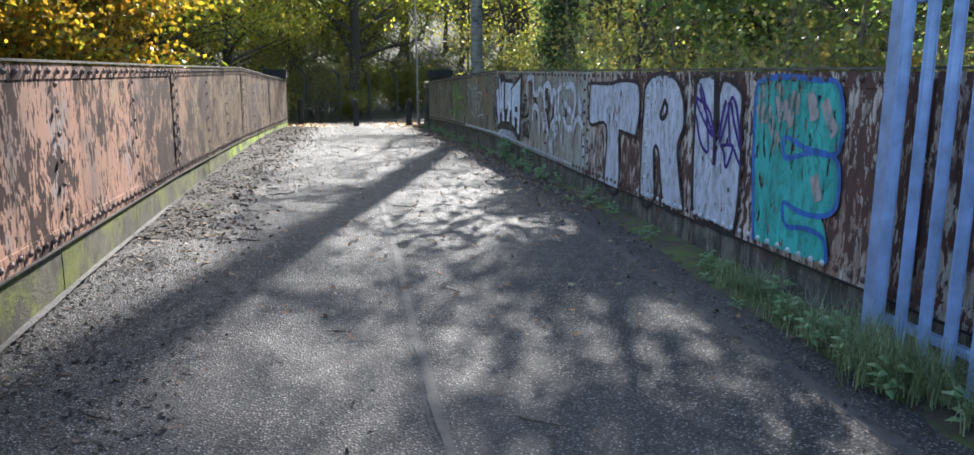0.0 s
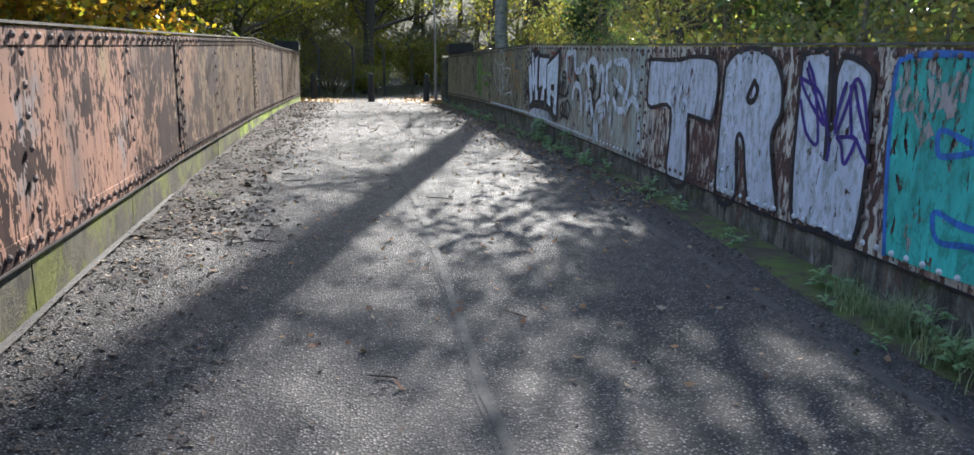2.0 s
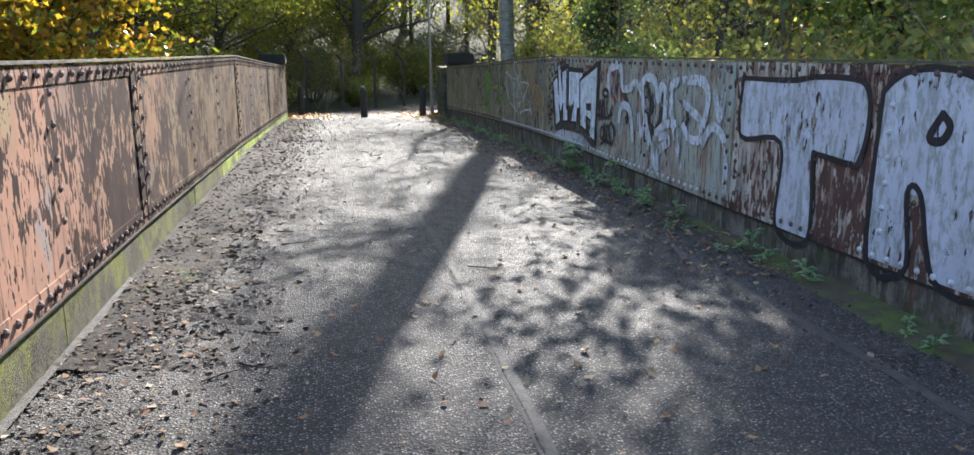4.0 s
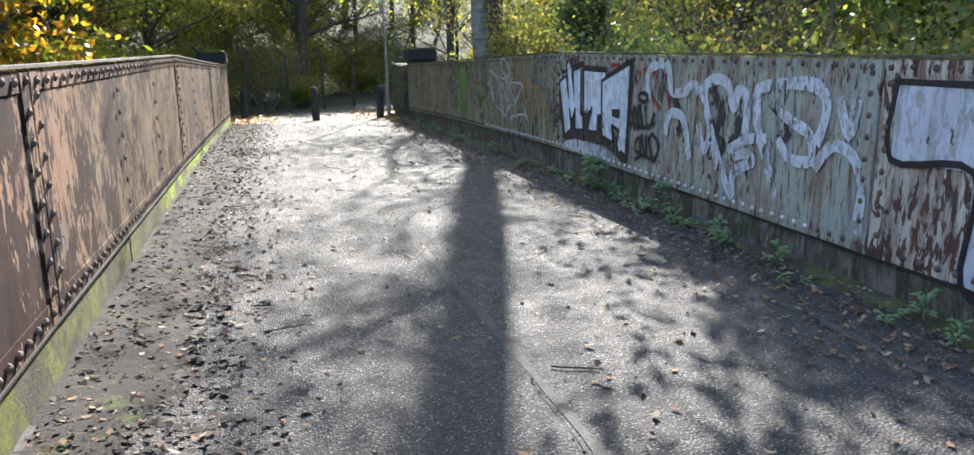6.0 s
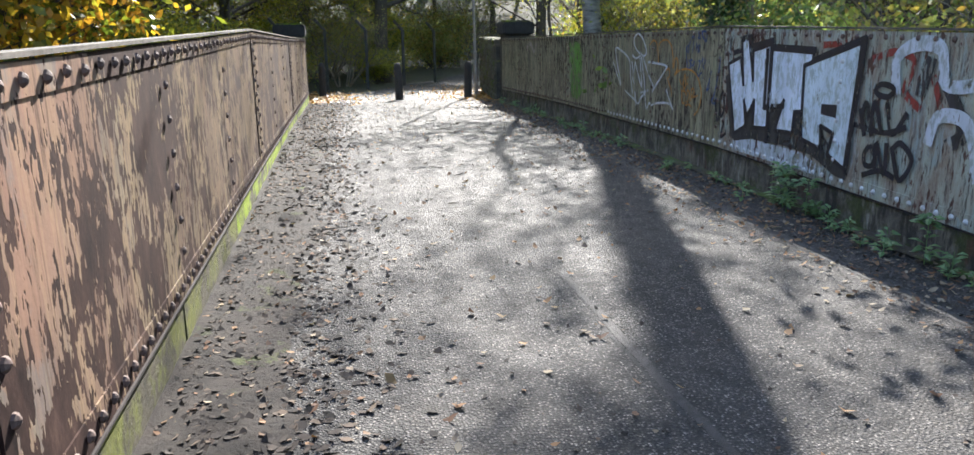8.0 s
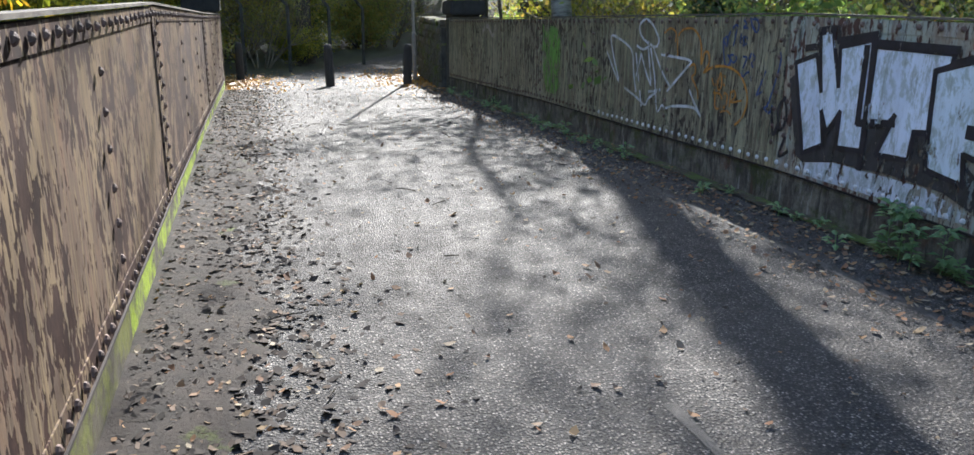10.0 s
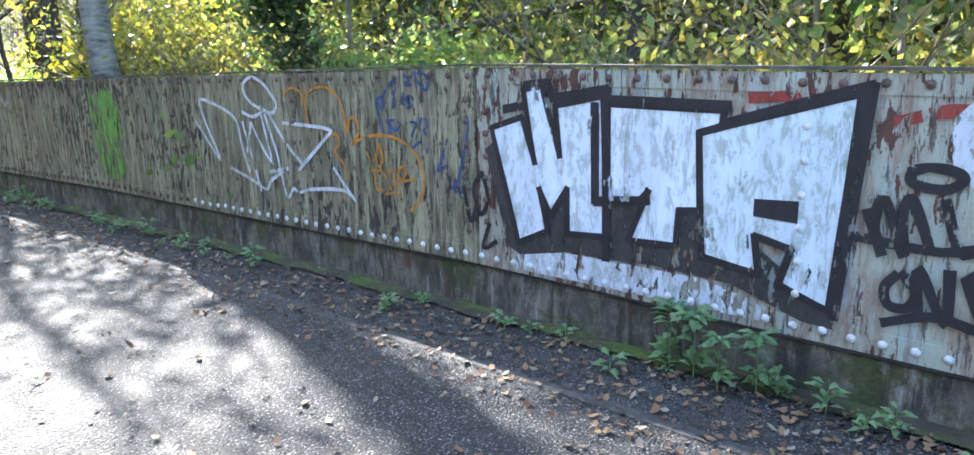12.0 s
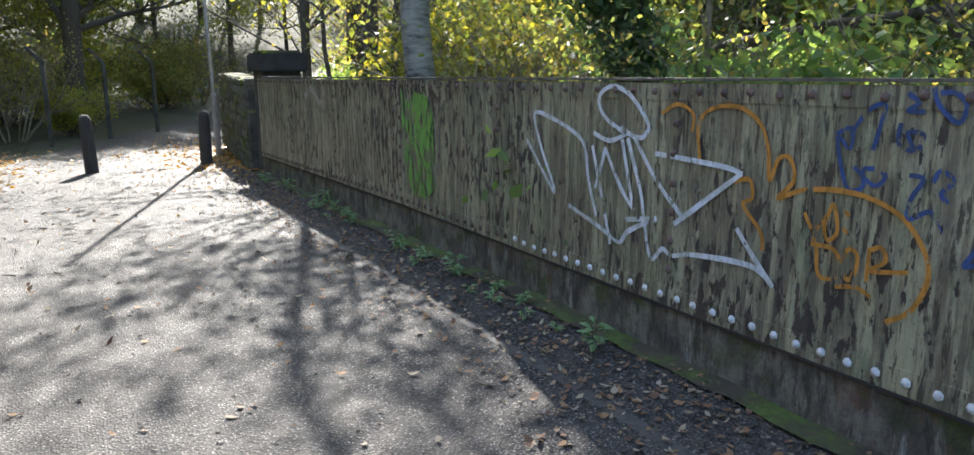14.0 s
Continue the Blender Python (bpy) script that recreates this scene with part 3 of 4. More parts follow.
T_OUT = "8.64,1.44 7.97,1.44 7.70,1.47 7.25,1.46 7.14,1.36 7.13,1.15 7.18,0.98 7.24,0.94 7.61,0.96 7.66,0.92 7.65,0.36 8.06,0.38 8.06,0.99 8.64,0.99"
R_OUT = "7.02,1.40 6.86,1.51 6.58,1.54 6.31,1.48 6.16,1.32 6.13,1.10 6.23,0.93 6.16,0.65 6.09,0.40 6.47,0.40 6.63,0.84 6.74,0.84 6.70,0.40 7.03,0.40"
U_OUT = "5.93,1.50 5.61,1.50 5.57,1.08 5.51,1.09 5.54,1.34 5.47,1.49 5.20,1.40 5.18,1.18 5.15,0.87 5.20,0.40 5.51,0.40 5.87,0.42 5.93,1.13"
for nm, o in (("T", T_OUT), ("R", R_OUT), ("U", U_OUT)):
    paint_area("graffiti_letter", o, 9.5, silver, "silver sprayed block letter " + nm)
    paint_line("graffiti_outline", o + " " + o.split()[0], 0.04, 11, black, "black sprayed outline")
paint_line("graffiti_outline", "6.54,1.30 6.48,1.24 6.53,1.16 6.62,1.17 6.54,1.30; 5.61,1.50 5.57,1.08 5.56,0.86", 0.05, 12, black, "black sprayed outline")
paint_line("graffiti_scribble", "5.93,1.35 5.84,1.24 5.60,1.06 5.79,1.31 5.86,1.41; 5.93,1.35 5.74,1.29 5.64,1.20 5.54,0.97 5.54,0.85; 5.50,1.09 5.42,1.34 5.47,1.21 5.48,1.02 5.38,1.25 5.38,1.32; "
           "5.34,1.32 5.27,1.17 5.16,1.00 5.25,1.28 5.33,1.36 5.37,1.26 5.32,1.03; 5.46,1.00 5.41,0.96 5.36,0.85 5.28,0.99 5.32,1.02 5.46,1.00; 5.27,1.01 5.20,0.93 5.13,0.87; 5.9,1.2 5.8,1.0 5.66,0.95 5.75,1.3 5.85,1.45", 0.028, 13, purple, "purple sprayed scribble")
TEAL_OUT = "5.00,1.47 4.78,1.50 4.43,1.50 4.18,1.49 4.05,1.42 4.02,1.24 4.03,1.10 4.09,1.06 4.04,0.99 4.02,0.85 4.04,0.76 4.16,0.68 4.11,0.62 4.07,0.51 4.07,0.42 4.48,0.40 4.91,0.40 4.97,0.98"
paint_area("graffiti_panel", TEAL_OUT, 9.5, teal, "teal sprayed block figure")
paint_line("graffiti_outline", "4.91,0.40 4.98,0.97 5.00,1.40 4.92,1.49 4.60,1.51 4.30,1.49 4.12,1.48 4.05,1.38 4.02,1.24 4.04,1.10 4.12,1.06 4.30,1.06 4.50,1.01 4.60,1.01 4.60,1.13 4.37,1.08 4.13,1.06 4.04,1.02 4.01,0.89 4.03,0.76 4.16,0.69 4.38,0.68 4.57,0.71 4.52,0.57 4.30,0.59 4.12,0.56 4.07,0.44", 0.034, 11, blue, "blue sprayed outline")
pinkish = spray("pale_pink_spray", (0.42, 0.36, 0.34), 0.53)
paint_line("graffiti_patch", "4.92,1.38 4.88,1.22 4.94,1.3; 4.72,1.4 4.66,1.25; 4.51,1.4 4.51,1.3; 4.2,1.35 4.1,1.2; 4.25,0.9 4.2,0.8; 4.8,1.25 4.7,1.1; 4.6,1.35 4.55,1.22; 4.35,1.4 4.3,1.28", 0.085, 12, pinkish, "worn pale pink sprayed patch")

paint_area("graffiti_shadow", "14.18,1.14 14.10,1.20 14.12,1.27 13.90,1.34 13.7,1.0 13.34,0.9 13.0,0.95 12.69,0.92 12.2,0.57 12.18,0.49 12.32,0.50 12.65,0.61 13.07,0.63 13.33,0.62 13.57,0.62 13.92,0.55 14.01,0.59", 10.5, spray("worn_black_spray", (0.05, 0.047, 0.05), 0.61), "black sprayed drop shadow")
paint_area("graffiti_base", "13.95,0.55 13.6,0.61 13.3,0.61 12.8,0.61 12.5,0.54 12.5,0.46 13.95,0.46", 9.5, ghost, "pale sprayed band under the letters")
M_OUT = "14.12,1.27 13.90,1.34 13.81,1.09 13.89,1.49 13.76,1.51 13.64,1.14 13.67,1.41 13.37,1.47 13.34,0.74 13.59,0.72 13.59,0.97 13.70,0.81 13.78,0.95 13.72,0.72 13.93,0.62"
T2_OUT = "13.36,1.43 12.72,1.42 12.73,1.35 12.84,1.31 12.82,0.94 12.93,0.93 12.94,0.75 13.21,0.74 13.10,1.01 13.15,0.95 13.34,0.93"
A_OUT = "12.84,1.31 12.71,1.35 12.14,1.51 12.20,0.57 12.43,0.65 12.38,0.82 12.55,0.86 12.52,0.68 12.80,0.72 12.82,0.94"
worn = spray("worn_white_spray", (0.66, 0.74, 0.82), 0.645)
for nm, o in (("M", M_OUT), ("T", T2_OUT), ("A", A_OUT)):
    paint_area("graffiti_letter", o, 12, worn if nm == "A" else white, "white sprayed block letter " + nm)
    paint_line("graffiti_outline", ";".join(" ".join(q) for q in zip(o.split(), o.split()[1:] + o.split()[:1])), 0.036, 14, black, "black sprayed outline")
paint_line("graffiti_outline", "14.02,1.38 13.91,1.40; 13.91,1.40 13.89,1.51; 13.89,1.51 13.72,1.53; 13.72,1.53 13.69,1.45; 13.69,1.45 13.35,1.5; 13.35,1.5 13.34,0.62; 13.42,1.42 13.41,0.92; 13.41,0.92 13.1,0.96; 12.71,1.36 12.10,1.54; 12.10,1.54 12.18,0.55; 13.33,1.45 12.7,1.44", 0.05, 15, black, "black sprayed outline")
paint_area("graffiti_counter", "12.56,1.03 12.36,1.04 12.36,0.94 12.56,0.95", 15, black, "black sprayed counter of the letter")
paint_line("graffiti_tag", "11.93,1.21 11.87,1.23 11.78,1.22 11.75,1.19 11.80,1.15 11.88,1.15 11.93,1.17 11.93,1.21; 12.08,1.03 12.01,0.85 12.05,0.98 12.02,1.09 11.93,0.86 11.95,1.02 11.92,1.10 11.84,0.91; "
           "11.95,0.78 11.99,0.72 11.97,0.65 11.90,0.65 11.87,0.72 11.93,0.79; 11.86,0.64 11.87,0.82 11.76,0.61 11.76,0.82; 11.98,0.57 11.81,0.63 11.66,0.61; 12.12,0.92 11.8,0.9 11.6,0.96; 11.8,1.1 11.72,0.9 11.6,1.05; 11.7,0.8 11.6,0.6 11.5,0.75 11.62,0.85 11.7,0.8", 0.042, 13, black, "black sprayed tag of two scrawled words")
paint_line("graffiti_swirl", "11.73,1.19 11.76,1.41 11.57,1.51 11.36,1.48 11.29,1.27 11.05,1.28 10.92,1.34 10.74,1.25 10.63,1.02 10.38,0.62 10.26,0.50; 10.73,1.23 10.71,1.35 10.54,1.40 10.39,1.36 10.29,1.18 10.24,1.32 10.12,1.26 10.12,1.02; "
           "11.38,0.90 11.32,1.06 11.12,1.07 11.02,0.96 10.95,0.73; 9.99,1.27 10.00,1.33 9.81,1.38 9.41,1.40 9.25,1.33 9.23,1.19 9.29,1.03; 9.99,1.29 9.97,1.08 9.84,0.84 9.72,0.60", 0.09, 10.5, ghost, "faded white sprayed looping throw-up")
paint_line("graffiti_swirl", "10.33,0.86 10.09,0.96 9.83,0.99; 10.25,0.81 10.11,0.85 10.00,0.80 10.24,0.69 10.26,0.55; 9.70,0.98 9.57,0.88 9.35,0.89 9.37,1.06 9.52,1.12 9.70,1.19; 9.29,0.86 9.20,0.97 9.09,1.02 8.94,0.96 8.85,0.80 8.86,0.51; 10.8,1.0 10.7,0.8 10.6,0.95 10.5,0.7; 9.1,1.3 9.0,1.1 8.95,1.3", 0.08, 12, ghost, "faded white sprayed looping throw-up")
paint_line("graffiti_scribble", "11.3,1.3 11.1,1.0 11.2,0.9; 10.6,1.3 10.45,1.1 10.6,1.0 10.4,0.85; 10.2,1.1 10.3,0.9; 11.45,1.4 11.5,1.2; 9.8,1.25 9.6,1.1 9.75,0.95", 0.1, 9.5, spray("faded_black_spray", (0.05, 0.045, 0.05), 0.5), "faded dark sprayed scribble")
paint_line("graffiti_scribble", "12.0,1.4 11.8,1.45 11.6,1.4 11.65,1.2 11.5,1.1; 12.6,1.48 12.3,1.5; 11.4,1.3 11.3,1.1", 0.05, 8.6, red, "faded red sprayed scribble")
paint_line("graffiti_tag", "17.45,1.15 17.11,0.85 17.27,1.11 17.36,1.33 17.14,1.31 16.90,1.24 16.80,1.16 16.76,0.98 16.68,0.79; 16.73,1.18 16.54,0.65; 16.69,0.95 16.61,1.18; 16.61,1.18 16.46,0.98 16.35,0.88; 16.35,0.88 16.46,1.24; 16.72,1.26 16.57,1.23 16.43,1.28; "
           "16.46,1.29 16.61,1.35 16.68,1.43 16.66,1.49 16.56,1.53 16.43,1.50 16.32,1.42 16.25,1.34 16.28,1.28 16.36,1.27 16.47,1.31; 16.36,1.27 16.17,1.06 15.97,0.91; 16.02,0.86 15.60,1.17; 15.60,1.17 15.72,1.19 16.18,1.20", 0.026, 11, greytag, "pale grey sprayed angular tag")
paint_line("graffiti_tag", "16.41,1.25 16.29,0.98 16.26,0.86 16.19,0.64 16.10,0.71 16.03,0.69 15.87,0.73 15.51,0.76 15.38,0.70; 16.96,0.80 16.63,0.72 16.46,0.67 16.38,0.75 16.16,0.86; 16.16,0.86 16.41,0.81; 15.60,0.91 15.50,0.81 15.40,0.72", 0.026, 12.5, greytag, "pale grey sprayed angular tag")
paint_line("graffiti_tag", "16.15,1.41 16.04,1.46 15.93,1.42 15.93,1.34; 15.87,1.21 15.89,1.37 15.81,1.45 15.65,1.47 15.52,1.41 15.46,1.30 15.44,1.16 15.40,1.26 15.34,1.27 15.31,1.18 15.39,1.09 15.25,1.15 15.02,1.17 14.83,1.12 14.72,1.01 14.69,0.90 14.74,0.77 14.83,0.70; 15.64,1.13 15.55,1.15 15.53,1.07 15.58,1.03 15.47,0.93 15.45,0.85", 0.02, 9.5, orange, "orange sprayed outline figure")
paint_line("graffiti_word", "15.24,1.05 15.19,0.99 15.14,1.05; 15.19,0.99 15.18,0.93; 15.13,1.06 15.11,1.11 15.09,1.07 15.08,1.00 15.12,0.96 15.14,1.01 15.13,1.06; 15.05,1.09 15.035,1.08; 15.05,1.02 15.035,1.01; 15.17,0.93 15.15,0.81 15.08,0.81 15.05,0.87 15.09,0.93 15.20,0.93; "
           "15.01,0.95 14.98,0.93 14.98,0.87 15.01,0.82 15.03,0.85 15.03,0.93 15.01,0.95; 14.93,0.96 14.93,0.84; 14.93,0.96 14.88,0.98 14.86,0.93 14.92,0.88 14.77,0.91; 15.06,0.78 14.97,0.80 14.91,0.78", 0.018, 11, orange, "orange sprayed words YO: DOR")
paint_line("graffiti_scribble", "15.13,1.39 15.06,1.42 15.06,1.34 15.12,1.38 15.06,1.19 14.99,1.20 14.99,1.27 14.90,1.26 14.94,1.21 15.03,1.27; 15.06,1.40 15.00,1.49 14.93,1.52 14.94,1.44 14.96,1.35; 14.86,1.45 14.86,1.38 14.80,1.36 14.83,1.42 14.77,1.42 14.78,1.37; 14.84,1.56 14.80,1.53 14.84,1.50 14.78,1.50", 0.018, 9.5, navy, "navy blue sprayed scribble")
paint_line("graffiti_scribble", "14.75,1.58 14.72,1.52 14.65,1.47 14.63,1.53 14.67,1.57 14.72,1.57; 14.80,1.27 14.75,1.26 14.79,1.18 14.79,1.11 14.71,1.15 14.66,1.09 14.65,1.18 14.68,1.22 14.64,1.27 14.69,1.30 14.71,1.26; 14.32,1.33 14.31,1.24 14.40,0.94 14.45,0.89 14.38,0.86 14.35,0.92; 14.48,1.18 14.54,1.04 14.57,0.98 14.49,1.03 14.52,1.10", 0.018, 11, navy, "navy blue sprayed scribble")
paint_line("graffiti_scribble", "14.2,1.0 14.16,0.85 14.22,0.75 14.27,0.9 14.2,1.0; 14.15,0.7 14.2,0.55 14.1,0.6; 14.35,0.9 14.3,0.7 14.25,0.8", 0.03, 14, black, "black sprayed scribble by the seam")
paint_area("graffiti_patch", "19.61,1.42 19.4,1.3 19.27,1.40 19.02,1.36 18.92,1.24 18.91,0.89 18.86,0.65 19.05,0.5 19.45,0.5 19.57,0.93", 9.5, green, "green sprayed patch")
paint_line("graffiti_patch", "22.6,1.2 22.3,1.3 22.0,1.15 21.8,1.3", 0.08, 9.5, pinkish, "worn pale pink sprayed patch")


def pier(x, y):
    z = ground_z(0, y)
    root = thing("stone_pier", (x, y, z), "dark weathered stone pier with flat mossy capstone at the bridge end", "pier", "piers at the end of the bridge")
    bm = bmesh.new()
    box(bm, -0.3, 0.3, -0.3, 0.3, -0.3, 1.44 - z, 0.02)
    part("shaft", bm, M["stone"], root)
    bm = bmesh.new()
    box(bm, -0.37, 0.37, -0.42, 0.37, 1.44 - z, 1.72 - z, 0.03)
    part("capstone", bm, M["capstone"], root, "dark capstone with a mossy top")
    bm = bmesh.new()
    box(bm, -0.3, 0.3, -0.32, 0.3, 1.72 - z, 1.76 - z, 0.018)
    part("moss_pad", bm, M["plinth_moss"], root, "pad of green moss")
    return root


pier(3.2, 25.45)
pier(-2.03, 26.85)


def rubble_wall(x0, y0, x1, y1, height):
    """A low wall of rough mossy stones."""
    root = thing("rubble_wall", (x0, y0, ground_z(0, y0) - 0.05), "low rough stone wall covered with moss beyond the pier", "wall")
    length = math.hypot(x1 - x0, y1 - y0)
    root.rotation_euler = (0, 0, math.atan2(y1 - y0, x1 - x0))
    bm = bmesh.new()
    box(bm, 0, length, -0.16, 0.16, -0.3, height - 0.08)
    part("core", bm, M["stone"], root)
    z, row = 0.0, 0
    while z < height:
        h = rnd.uniform(0.13, 0.2)
        x = -rnd.uniform(0, 0.2)
        while x < length:
            w = rnd.uniform(0.2, 0.42)
            bm = bmesh.new()
            box(bm, max(x, 0) + 0.008, min(x + w, length + 0.05) - 0.008, -0.2 - rnd.uniform(0, 0.05), 0.2 + rnd.uniform(0, 0.04), z + 0.008, z + h - 0.006, 0.025)
            for v in bm.verts:
                v.co += Vector((rnd.gauss(0, 0.008), rnd.gauss(0, 0.008), rnd.gauss(0, 0.008)))
            part("stone", bm, M["rubble"], root)
            x += w
        z += h
        row += 1
    return root


rubble_wall(3.0, 25.9, 3.45, 30.5, 1.4)


def bollard(x, y, lean=0.0):
    root = thing("bollard", (x, y, ground_z(x, y)), "dark timber bollard with rounded top beyond the bridge", "bollard", "bollards across the path")
    root.rotation_euler = (0, radians(lean), 0)
    verts, faces = [], []
    hs = [(-0.2, 0.105), (0.0, 0.105), (0.5, 0.1), (0.8, 0.095), (0.88, 0.085), (0.925, 0.055), (0.935, 0.01)]
    tube(verts, faces, [(0, 0, h) for h, q in hs], [q for h, q in hs], 14)
    post = mesh_ob("post", verts, faces, M["wood"], True)
    post.parent = root
    return root


bollard(0.55, 27.0, -2)
bollard(2.35, 27.3, 1)
bollard(-1.4, 29.8)


def lamp_post(x, y):
    root = thing("lamp_post", (x, y, ground_z(x, y)), "slender weathered steel lamp post leaning slightly beside the path", "lamp post")
    root.rotation_euler = (0, radians(-1.2), 0)
    for nm, hs in (("base", [(-0.3, 0.055), (1.1, 0.055), (1.2, 0.04)]), ("shaft", [(1.19, 0.037), (6.0, 0.028)])):
        verts, faces = [], []
        tube(verts, faces, [(0, 0, h) for h, q in hs], [q for h, q in hs], 12)
        ob = mesh_ob(nm, verts, faces, M["pole"], True)
        ob.parent = root
    return root


lamp_post(2.85, 28.9)


def cranked_post(x, y, turn):
    root = thing("fence_post", (x, y, ground_z(x, y)), "dark concrete fence post with cranked top at the wood edge", "fence post", "cranked fence posts")
    root.rotation_euler = (0, 0, turn)
    bm = bmesh.new()
    box(bm, -0.045, 0.045, -0.045, 0.045, -0.3, 1.9, 0.01)
    part("shaft", bm, M["stone"], root)
    bm = bmesh.new()
    box(bm, -0.041, 0.041, -0.041, 0.041, 0.0, 0.45, 0.01)
    bmesh.ops.transform(bm, matrix=pose(0, 0, 1.88, 0, -42, 0), verts=bm.verts)
    part("crank", bm, M["stone"], root)
    return root


for x, y in ((-2.6, 31.5), (-1.3, 32.6), (0.0, 33.6), (1.3, 34.8), (2.6, 36.6), (-4.2, 30.5)):
    cranked_post(x, y, rnd.uniform(-0.3, 0.3))


def palisade(x, y_first, y_last):
    """Steel palisade fence: a post, two rails and W-section pales."""
    root = thing("palisade_fence", (x, y_first, 0), "pale blue galvanised steel palisade fence in front of the parapet", "fence")
    zb = ground_z(2.8, y_first)
    bm = bmesh.new()
    box(bm, -0.028, 0.028, -0.035, 0.015, zb - 0.1, 2.3, 0.003)
    box(bm, -0.034, -0.029, -0.055, 0.035, zb - 0.1, 2.3)
    part("end_post", bm, M["galv"], root)
    n = int((y_first - y_last) / 0.16)
    pale = None
    prof = [(-0.035, 0.004), (-0.024, 0.008), (-0.012, -0.026), (0.0, -0.008), (0.012, -0.026), (0.024, 0.008), (0.035, 0.004)]
    for i in range(n):
        if pale is None:
            bm = bmesh.new()
            cols = []
            for z in (0.12, 2.32):
                front = [bm.verts.new((q, p, z)) for p, q in prof]
                back = [bm.verts.new((q + 0.0035, p, z)) for p, q in prof]
                cols.append((front, back))
            (f0, b0), (f1, b1) = cols
            tips = [bm.verts.new((0.0, 0.0, 2.42)), bm.verts.new((0.0035, 0.0, 2.42))]
            for k in range(6):
                bm.faces.new((f0[k], f0[k + 1], f1[k + 1], f1[k]))
                bm.faces.new((b0[k + 1], b0[k], b1[k], b1[k + 1]))
                bm.faces.new((f1[k], f1[k + 1], tips[0]))
                bm.faces.new((b1[k + 1], b1[k], tips[1]))
            for k in (0, 6):
                bm.faces.new((f0[k], f1[k], b1[k], b0[k]))
            ob = part("pale", bm, M["galv"], root)
            pale = ob.data
        else:
            ob = new("pale", pale)
            ob.parent = root
        ob.location = (-0.045, -0.11 - 0.16 * i, 0)
        ob.rotation_euler = (0, 0, 0)
        for z in (0.3, 1.88):
            bolt = new("bolt", bolt_mesh())
            bolt.parent = root
            bolt.location = (-0.056, -0.11 - 0.16 * i, z)
    for z in (0.3, 1.88):
        bm = bmesh.new()
        box(bm, -0.035, 0.01, -0.16 * n - 0.1, -0.02, z - 0.025, z + 0.02, 0.003)
        part("rail", bm, M["galv"], root)
    return root


@functools.lru_cache
def bolt_mesh():
    bm = bmesh.new()
    dome(bm, 0, 0, 0, 1, 0.009, 6)
    me = bpy.data.meshes.new("bolt")
    bm.to_mesh(me)
    bm.free()
    me.materials.append(M["galv"])
    return me


palisade(2.73, 3.53, -3.5)


def leaves_mesh(name, centres, spread, count, size, mat, flat=0.6):
    """count small leaf blades scattered round the centres."""
    c = np.asarray(centres)
    idx = rng.integers(0, len(c), count)
    p = c[idx] + rng.normal(0, 1, (count, 3)) * spread * np.array([1, 1, flat])
    u = rng.normal(0, 1, (count, 3))
    u /= np.linalg.norm(u, axis=1)[:, None]
    v = np.cross(u, rng.normal(0, 1, (count, 3)))
    v /= np.linalg.norm(v, axis=1)[:, None]
    s = size * rng.uniform(0.6, 1.4, (count, 1))
    verts = np.stack([p - u * s, p + v * s * 0.55 - u * s * 0.1, p + u * s, p - v * s * 0.55 - u * s * 0.1], 1).reshape(-1, 3)
    me = bpy.data.meshes.new(name)
    me.vertices.add(len(verts))
    me.vertices.foreach_set("co", verts.ravel())
    me.loops.add(count * 4)
    me.loops.foreach_set("vertex_index", np.arange(count * 4))
    me.polygons.add(count)
    me.polygons.foreach_set("loop_start", np.arange(0, count * 4, 4))
    me.update()
    me.materials.append(mat)
    return me


def branches(r, base, direction, length, radius, depth, verts, faces, tips, droop=0.1):
    pts, rad = [Vector(base)], [radius]
    d = Vector(direction).normalized()
    steps = 5 if depth else 4
    for i in range(steps):
        d = (d + Vector((r.gauss(0, 0.13), r.gauss(0, 0.13), r.gauss(0.02, 0.08)))).normalized()
        pts.append(pts[-1] + d * length / steps)
        rad.append(radius * (1 - 0.65 * (i + 1) / steps))
    tube(verts, faces, pts, rad, 10 if radius > 0.1 else 5)
    if depth == 0:
        tips.extend(pts[2:])
        return
    for i in range(2, len(pts)):
        for k in range(2 if i < len(pts) - 1 else 3):
            a = r.uniform(0, 6.28)
            side = Vector((math.cos(a), math.sin(a), r.uniform(0.0, 0.7)))
            branches(r, pts[i], d * 0.35 + side * 0.8, length * r.uniform(0.38, 0.6), rad[i] * 0.6, depth - 1, verts, faces, tips)


